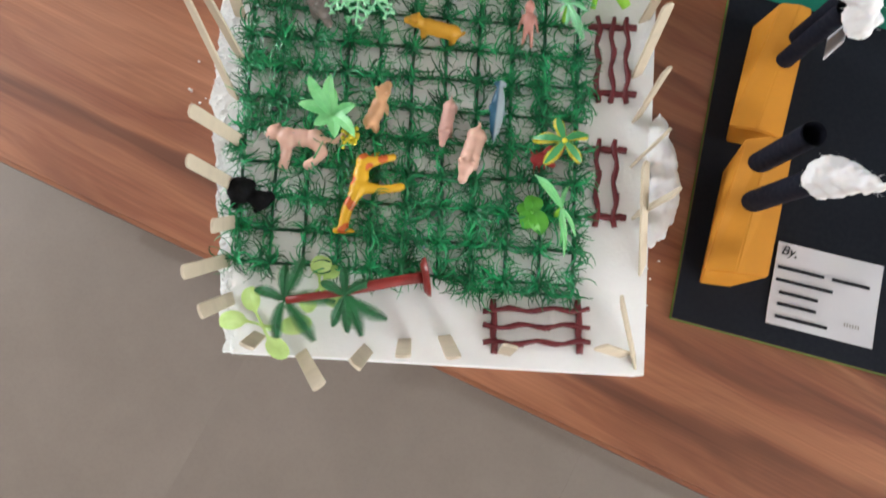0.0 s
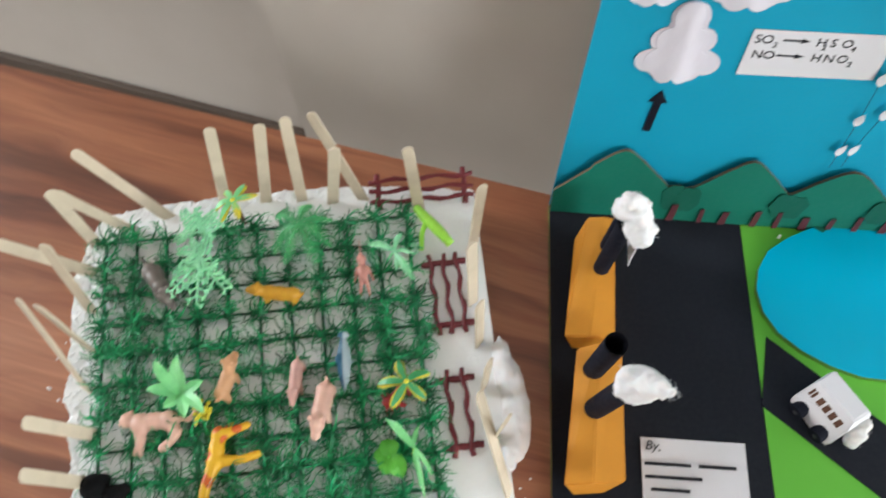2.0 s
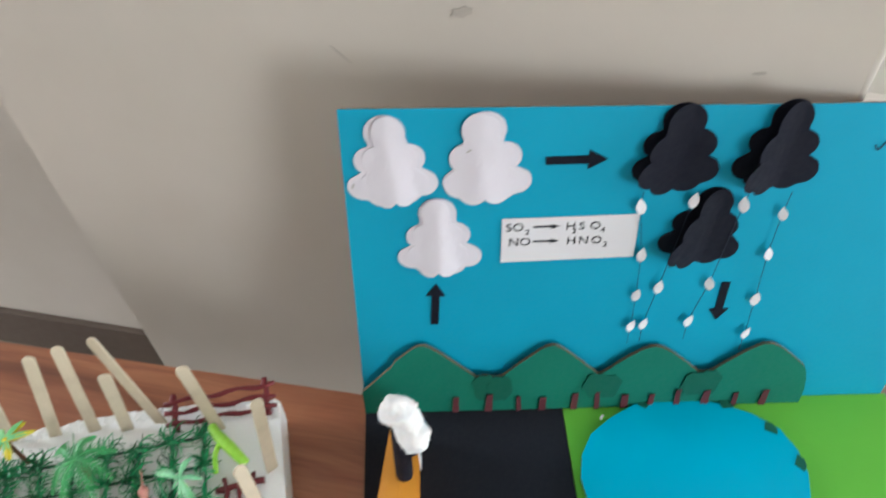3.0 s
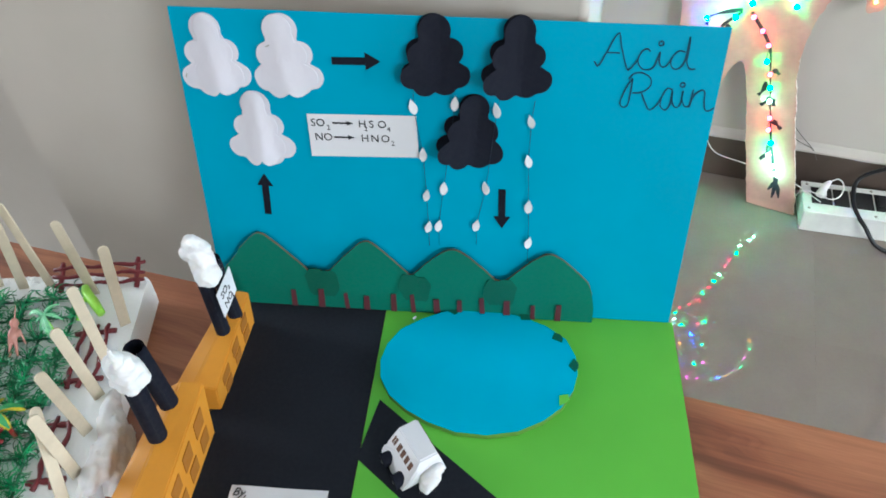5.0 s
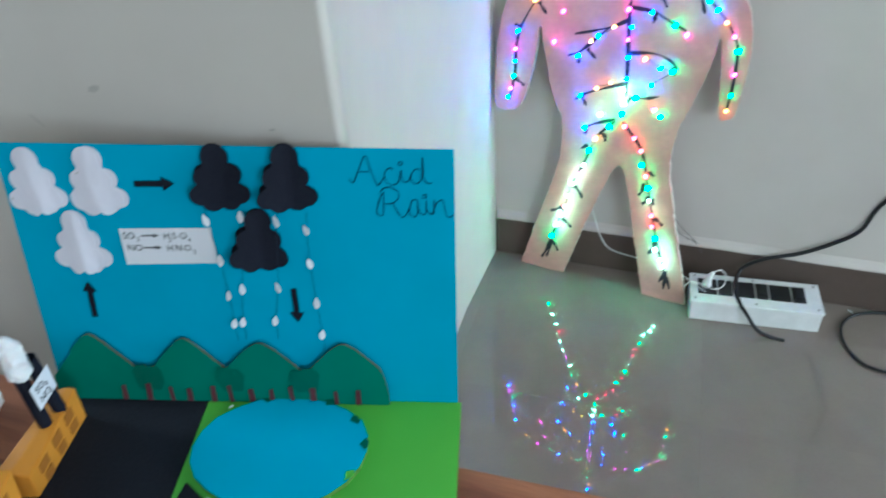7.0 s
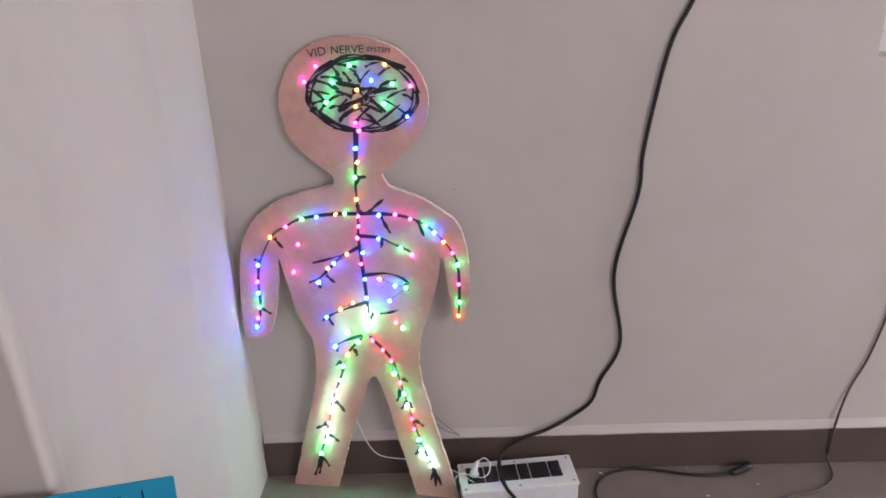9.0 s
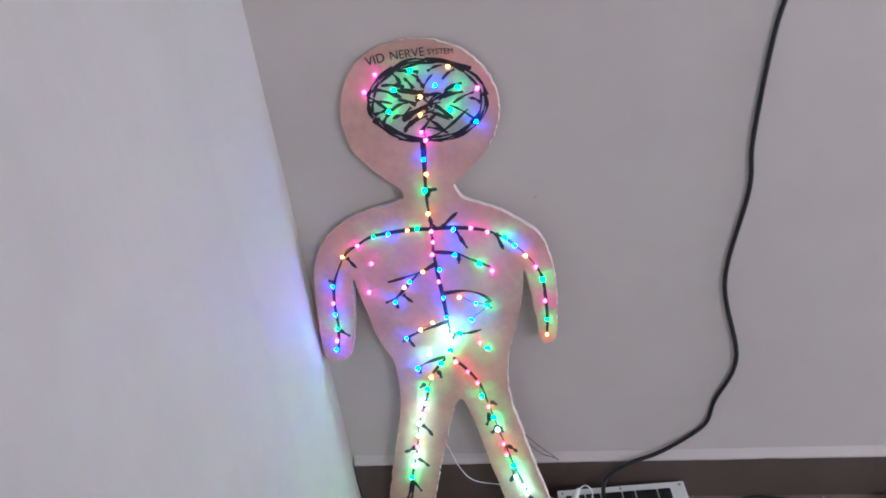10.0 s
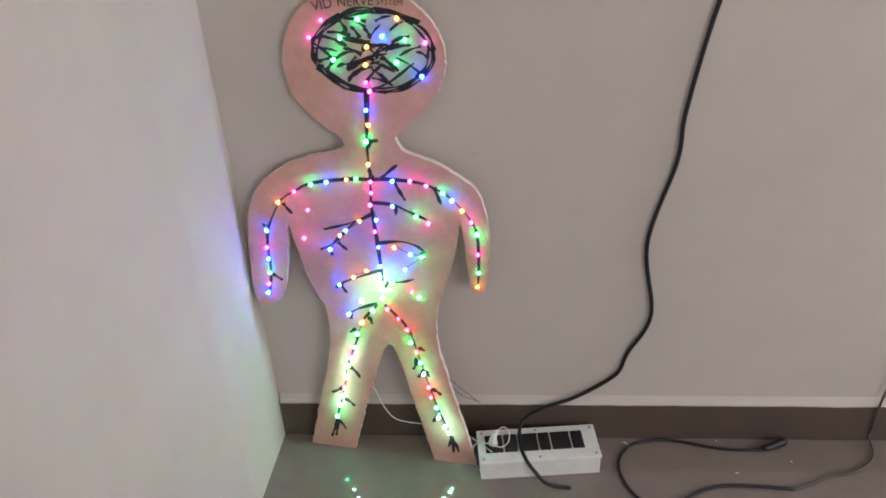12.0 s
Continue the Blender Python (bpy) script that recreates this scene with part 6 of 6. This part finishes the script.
for s in (-1, 1):
    stroke(bm, [(0.528, 1.064), (0.528 + s * 0.050, 1.085), (0.528 + s * 0.105, 1.125)], 0.0046, 0.0011, 8)
for v in bm.verts:
    v.co.z += bend(v.co.x, v.co.y)
solid("foam_figure", bm, [MAT["skin"], MAT["board_edge"], MAT["marker"], MAT["graphite"]], FIG, "pink painted foam-board figure with drawn black nerves, leaning on the wall", "display figure")

cap = thing("figure_title", FIG, "black handwritten title on the figure's forehead", "lettering")
lettering("lettering", "VID", 0.028, MAT["marker"], cap, pose(0.425, 1.2370, 0.0012, 0, 0, 9))
lettering("lettering", "NERVE", 0.026, MAT["marker"], cap, pose(0.478, 1.2450, 0.0012, 0, 0, 1))
lettering("lettering", "SYSTEM", 0.0165, MAT["marker"], cap, pose(0.561, 1.2480, 0.0012, 0, 0, -4))

# ---------------------------------------------------------------- fairy lights pinned along the nerves
LED = dict(green=(0.004, 1.0, 0.20), blue=(0.006, 0.075, 1.0), amber=(1.0, 0.30, 0.012), pink=(1.0, 0.020, 0.62), white=(0.30, 1.0, 0.58), red=(1.0, 0.006, 0.045))
POWER = dict(green=430, blue=1050, amber=90, pink=150, white=760, red=130)
DOME = dict(green=(0.03, 1.0, 0.36), blue=(0.05, 0.34, 1.0), amber=(1.0, 0.52, 0.12), pink=(1.0, 0.20, 0.78), white=(0.70, 1.0, 0.90), red=(1.0, 0.06, 0.14))
LEDMAT = {k: (glow("led_dome_" + k, DOME[k], 2.2), glow("led_tip_" + k, tuple(0.62 * q + 0.38 for q in DOME[k]), 2.6), glow("led_side_" + k, c, POWER[k])) for k, c in LED.items()}


def bulb_mesh(color):
    bm = bmesh.new()
    ellipsoid(bm, (0, 0, 0.0050), (0.0042, 0.0042, 0.0056), seg=10, mat=0)
    ellipsoid(bm, (0, 0, 0.0092), (0.0036, 0.0036, 0.0024), seg=8, mat=1)
    tube(bm, [(0, 0, 0.0072), (0, 0, 0.0088)], 0.0040, 10, mat=2)
    return finish(bm, "bulb", list(LEDMAT[color]), True)


BULB = {k: bulb_mesh(k) for k in LED}
lights = thing("fairy_lights", FIG, "string of small glowing green, blue, pink and amber lights", "fairy lights")
names = dict(g="green", b="blue", a="amber", p="pink", w="white", r="red")


def pinned(colors, spots, size=1.0, wire=True):
    """Bulbs pinned on the board one by one, and the wire that runs on from each to the next."""
    for c, (x, y) in zip(colors, spots):
        ob = new("bulb", BULB[names[c]])
        ob.parent = lights
        ob.matrix_local = pose(x, y, 0.001 + bend(x, y)) @ Matrix.Scale(size * rng.uniform(0.90, 1.10), 4)
    if wire and len(spots) > 2:
        run = glide([(x, y, 0) for x, y in spots], len(spots) * 4)
        part("wire", tube(bmesh.new(), [(p.x + 0.0025 * math.sin(i * 0.9), p.y + 0.002 * math.cos(i * 1.3), 0.0022 + bend(p.x, p.y)) for i, p in enumerate(run)], 0.0009, 5), MAT["wire_green"], lights, "thin dark wire")


pinned("ppgggaaabgpgb", [(0.441, 1.219), (0.411, 1.184), (0.520, 1.219), (0.478, 1.181), (0.459, 1.136), (0.603, 1.219), (0.534, 1.162), (0.528, 1.124), (0.569, 1.183), (0.617, 1.175), (0.660, 1.168), (0.596, 1.128), (0.649, 1.097)], wire=False)
pinned("ppbagapppbpbb", [(0.525, 1.085), (0.532, 1.066), (0.520, 1.023), (0.522, 0.989), (0.513, 0.951), (0.513, 0.895), (0.514, 0.851), (0.513, 0.824), (0.508, 0.793), (0.519, 0.753), (0.513, 0.722), (0.518, 0.679), (0.519, 0.627)])
pinned("gabgpabpbgpb", [(0.481, 0.859), (0.457, 0.857), (0.409, 0.851), (0.371, 0.846), (0.328, 0.826), (0.285, 0.799), (0.245, 0.722), (0.238, 0.676), (0.237, 0.644), (0.235, 0.603), (0.227, 0.571), (0.221, 0.546)])
pinned("bppgbapgpga", [(0.566, 0.854), (0.607, 0.854), (0.644, 0.842), (0.682, 0.825), (0.702, 0.805), (0.725, 0.779), (0.746, 0.749), (0.759, 0.717), (0.760, 0.662), (0.761, 0.612), (0.757, 0.573)])
pinned("bgp", [(0.561, 0.790), (0.616, 0.764), (0.644, 0.745)])
pinned("abab", [(0.478, 0.750), (0.442, 0.725), (0.426, 0.711), (0.398, 0.673)])
pinned("abgb", [(0.557, 0.680), (0.596, 0.661), (0.624, 0.655), (0.580, 0.618)])
pinned("pp", [(0.355, 0.778), (0.336, 0.703)])
pinned("aab", [(0.482, 0.613), (0.449, 0.595), (0.410, 0.572)])
pinned("wgwgwgbrg", [(0.514, 0.596), (0.545, 0.581), (0.519, 0.564), (0.517, 0.535), (0.463, 0.527), (0.488, 0.498), (0.426, 0.486), (0.593, 0.557), (0.610, 0.539)], 1.2, False)
pinned("agwpwwrwwg", [(0.457, 0.460), (0.441, 0.423), (0.431, 0.379), (0.416, 0.346), (0.402, 0.316), (0.395, 0.277), (0.386, 0.242), (0.378, 0.211), (0.367, 0.176), (0.353, 0.135)], 1.15)
pinned("rrrgrgwrrgwww", [(0.527, 0.504), (0.553, 0.475), (0.574, 0.443), (0.580, 0.404), (0.594, 0.374), (0.603, 0.341), (0.610, 0.306), (0.621, 0.264), (0.626, 0.232), (0.640, 0.198), (0.643, 0.164), (0.661, 0.136), (0.669, 0.116)], 1.12)

# thin leads that run off the figure
lead = thing("light_lead", FIG, "thin white lead from the fairy lights to the plug", "cable")
part("wire", tube(bmesh.new(), glide([(0.438, 0.285, -0.020), (0.452, 0.245, -0.024), (0.466, 0.210, -0.026), (0.486, 0.150, -0.028), (0.519, 0.108, -0.030), (0.590, 0.092, -0.034), (0.660, 0.082, -0.030), (0.728, 0.084, 0.004), (0.790, 0.082, 0.055)], 44), 0.0014, 6), MAT["whiteplastic"], lead, smooth=True)
lead2 = thing("loose_wire", ROOM, "thin grey wires that hang down the wall", "wire")
for dz in (0.0, 0.012):
    part("wire", tube(bmesh.new(), glide([(0.620, wall_v(0.620) - 0.012, -0.480 + dz), (0.645, wall_v(0.645) - 0.012, -0.520 + dz), (0.700, wall_v(0.700) - 0.012, -0.600 + dz * 2), (0.750, wall_v(0.750) - 0.014, -0.625), (0.768, wall_v(0.768) - 0.016, -0.655)], 24), 0.0010, 5), MAT["greycable"], lead2, smooth=True)

# ---------------------------------------------------------------- extension board
EXT = ROOM @ pose(0.7515, 1.190, FLOOR, 0, 0, 3.0)
ext = thing("extension_board", EXT, "white wooden extension board with black sockets and switches", "extension board")
part("case", boxed(0, 0, 0, 0.324, 0.118, 0.058, 0.002), MAT["whiteplastic"], ext, "white painted box")
part("top_plate", boxed(-0.003, -0.003, 0.0582, 0.327, 0.121, 0.0650, 0.0015), MAT["whiteplastic"], ext, "white laminate plate")
x = 0.018
for w, kind in ((0.052, "socket"), (0.040, "socket"), (0.056, "socket"), (0.034, "switch"), (0.056, "socket"), (0.036, "switch")):
    md = part(kind, boxed(x, 0.032, 0.0652, x + w - 0.004, 0.096, 0.0685, 0.001), MAT["blackplastic"], ext, "black plastic " + kind)
    if kind == "socket":
        for hx, hy, r in ((0.5, 0.084, 0.0042), (0.32, 0.050, 0.0034), (0.68, 0.050, 0.0034)):
            part("pin_hole", tube(bmesh.new(), [(x + (w - 0.004) * hx, hy, 0.0686), (x + (w - 0.004) * hx, hy, 0.0690)], r, 12), MAT["cable"], md)
    else:
        bm = boxed(x + 0.005, 0.045, 0.0686, x + w - 0.009, 0.084, 0.0730, 0.001)
        part("rocker", bm, MAT["blackplastic"], md)
    x += w
for sx, sy in ((0.010, 0.012), (0.162, 0.010), (0.314, 0.012), (0.010, 0.108), (0.162, 0.110), (0.314, 0.108)):
    part("screw", tube(bmesh.new(), [(sx, sy, 0.0651), (sx, sy, 0.0662)], 0.0036, 12), MAT["metal"], ext)
part("lamp_hook", tube(bmesh.new(), [(0.326, 0.07, 0.045), (0.334, 0.07, 0.045)], 0.006, 12), MAT["blackplastic"], ext)

plug = thing("white_plug", EXT @ pose(0.040, 0.066, 0.0685), "white two-pin plug in the extension board", "plug")
bm = tube(bmesh.new(), [(0, 0, 0), (0, 0, 0.010), (0.002, 0.002, 0.022), (0.008, 0.006, 0.034), (0.014, 0.010, 0.038)], lambda t: 0.014 - 0.010 * t, 12)
part("body", bm, MAT["whiteplastic"], plug, smooth=True)
part("cord", tube(bmesh.new(), glide([(0.012, 0.009, 0.037), (0.030, 0.014, 0.044), (0.045, 0.006, 0.032), (0.040, -0.014, 0.014), (0.020, -0.024, 0.008), (0.000, -0.016, 0.008), (-0.030, -0.004, 0.010), (-0.046, -0.002, 0.006), (-0.060, 0.002, -0.020), (-0.080, 0.012, -0.050)], 40), 0.0017, 6), MAT["whiteplastic"], plug, smooth=True)

# ---------------------------------------------------------------- cables
cable = thing("power_cable", ROOM, "thick black cable that hangs down the wall to the extension board", "cable")
pts = [(1.420, wall_v(1.420) - 0.012, 0.900), (1.345, wall_v(1.345) - 0.010, 0.660), (1.312, wall_v(1.312) - 0.009, 0.560), (1.268, wall_v(1.268) - 0.009, 0.455), (1.228, wall_v(1.228) - 0.009, 0.220), (1.222, wall_v(1.222) - 0.009, 0.100), (1.174, wall_v(1.174) - 0.009, -0.118), (1.203, wall_v(1.203) - 0.009, -0.330), (1.153, wall_v(1.153) - 0.009, -0.452), (1.133, wall_v(1.133) - 0.009, -0.520),
       (1.085, wall_v(1.085) - 0.010, -0.566), (1.010, wall_v(1.010) - 0.020, -0.607), (0.925, wall_v(0.925) - 0.034, -0.632), (0.872, 1.318, -0.672), (0.862, 1.262, -0.692), (0.872, 1.205, -0.697), (0.890, 1.172, -0.705), (0.925, 1.160, -0.745), (0.978, 1.158, -0.764)]
part("cord", tube(bmesh.new(), glide(pts, 120), 0.0054, 8), MAT["cable"], cable, smooth=True)
part("end_cap", tube(bmesh.new(), [(0.972, 1.158, -0.763), (0.990, 1.156, -0.763)], 0.0066, 10), MAT["cable"], cable)
loop = thing("floor_cable", ROOM @ pose(-0.012, -0.026, 0), "black cable looped on the floor with a plug at its end", "cable")
z = FLOOR + 0.005
pts = [(1.550, 1.300, z + 0.002), (1.480, 1.302, z), (1.417, 1.312, z), (1.330, 1.338, z), (1.255, 1.346, z), (1.185, 1.322, z), (1.145, 1.265, z), (1.148, 1.190, z), (1.185, 1.130, z), (1.255, 1.118, z), (1.340, 1.160, z), (1.400, 1.176, z), (1.490, 1.172, z), (1.580, 1.160, z)]
part("cord", tube(bmesh.new(), glide(pts, 90), 0.0041, 8), MAT["cable"], loop, smooth=True)
part("plug", tube(bmesh.new(), [(1.545, 1.299, z + 0.004), (1.556, 1.301, z + 0.006), (1.580, 1.308, z + 0.008), (1.606, 1.320, z + 0.008), (1.612, 1.323, z + 0.008)], lambda t: 0.007 + 0.006 * min(1, t * 2), 12), MAT["blackplastic"], loop, "black plug", smooth=True)
pts = [(1.580, 1.160, z), (1.640, 1.182, z), (1.690, 1.204, z), (1.760, 1.215, z), (1.830, 1.262, z), (1.848, 1.330, z + 0.012), (1.843, wall_v(1.843) + 0.004, -0.700), (1.848, wall_v(1.848) + 0.008, -0.600), (1.872, wall_v(1.872) + 0.018, -0.500), (1.905, wall_v(1.905) + 0.018, -0.400), (1.930, wall_v(1.930) + 0.018, -0.250), (1.932, wall_v(1.932) + 0.018, -0.100), (1.960, wall_v(1.960) + 0.018, 0.060), (2.000, wall_v(2.000) + 0.018, 0.240)]
part("lead", tube(bmesh.new(), glide(pts, 80), 0.0034, 7), MAT["greycable"], loop, "thin brown-grey lead", smooth=True)

# small marks on the walls, paint chips and litter
def wall_mark(u, v, z, w, h, tilt, label):
    o = [(0.5 * w * (1 + 0.25 * math.sin(k * 2.2)) * math.cos(k * math.tau / 11), 0.5 * h * (1 + 0.25 * math.cos(k * 3.1)) * math.sin(k * math.tau / 11)) for k in range(11)]
    solid("wall_mark", prism(bmesh.new(), o, 0, 0.0004), MAT["smudge"], ROOM @ pose(u, v, z, 90, 0, -2.6 if u > 0.4 else 0) @ pose(0, 0, 0, 0, 0, tilt), label, "wall mark")


wall_mark(0.760, wall_v(0.760) - 0.0010, 0.125, 0.0084, 0.0046, 0, "small dark chip in the wall paint")
wall_mark(-0.0185, PIL_F - 0.0006, 0.280, 0.0190, 0.0011, -46, "thin grey scratch on the pillar")
wall_mark(0.0695, PIL_F - 0.0006, 0.322, 0.0150, 0.0072, 15, "faint grey smudge on the pillar")
wall_mark(0.2615, PIL_F - 0.0006, 0.295, 0.0080, 0.0022, 8, "small grey scuff on the pillar")
rng = random.Random(77)
for k in range(6):
    u, v = rng.uniform(1.12, 1.72), rng.uniform(1.18, 1.34)
    s = rng.uniform(0.003, 0.008)
    solid("paint_fleck", prism(bmesh.new(), [(s * rng.uniform(0.6, 1.2) * math.cos(a), 0.35 * s * math.sin(a)) for a in (0, 1.1, 2.3, 3.4, 4.4, 5.4)], 0, 0.0006), MAT["white"], ROOM @ pose(u, v, FLOOR + 0.0005, 0, 0, rng.uniform(0, 180)), "white paint fleck on the floor", "paint fleck", "flecks on the floor")
for x, y in ((0.352, -0.238), (0.205, -0.020)):
    solid("paper_fleck", prism(bmesh.new(), [(-0.0022, -0.0008), (0.0020, -0.0012), (0.0026, 0.0008), (-0.0014, 0.0014)], 0, 0.0005), MAT["white"], pose(x, y, 0.0014 if y < -0.2 else 0.0066, 0, 0, 60), "tiny white paper scrap", "paper scrap")

# ---------------------------------------------------------------- floor tiles
T = 0.60
bm = boxed(-T / 2 + 0.00005, -T / 2 + 0.00005, -0.0035, T / 2 - 0.00005, T / 2 - 0.00005, 0.0)
TILE = finish(bm, "tile", MAT["tile"])
for i in range(-5, 17):
    for j in range(8):
        u, v = -2.8 + 0.29 + T * i, -3.2 + 0.12 + T * j
        if u - T / 2 > 7.2 or u + T / 2 < -5.4 or v - T / 2 > WALL_B + 0.1:
            continue
        ob = new("tile", TILE)
        ob.parent = floor
        ob.matrix_local = pose(u, v, FLOOR)
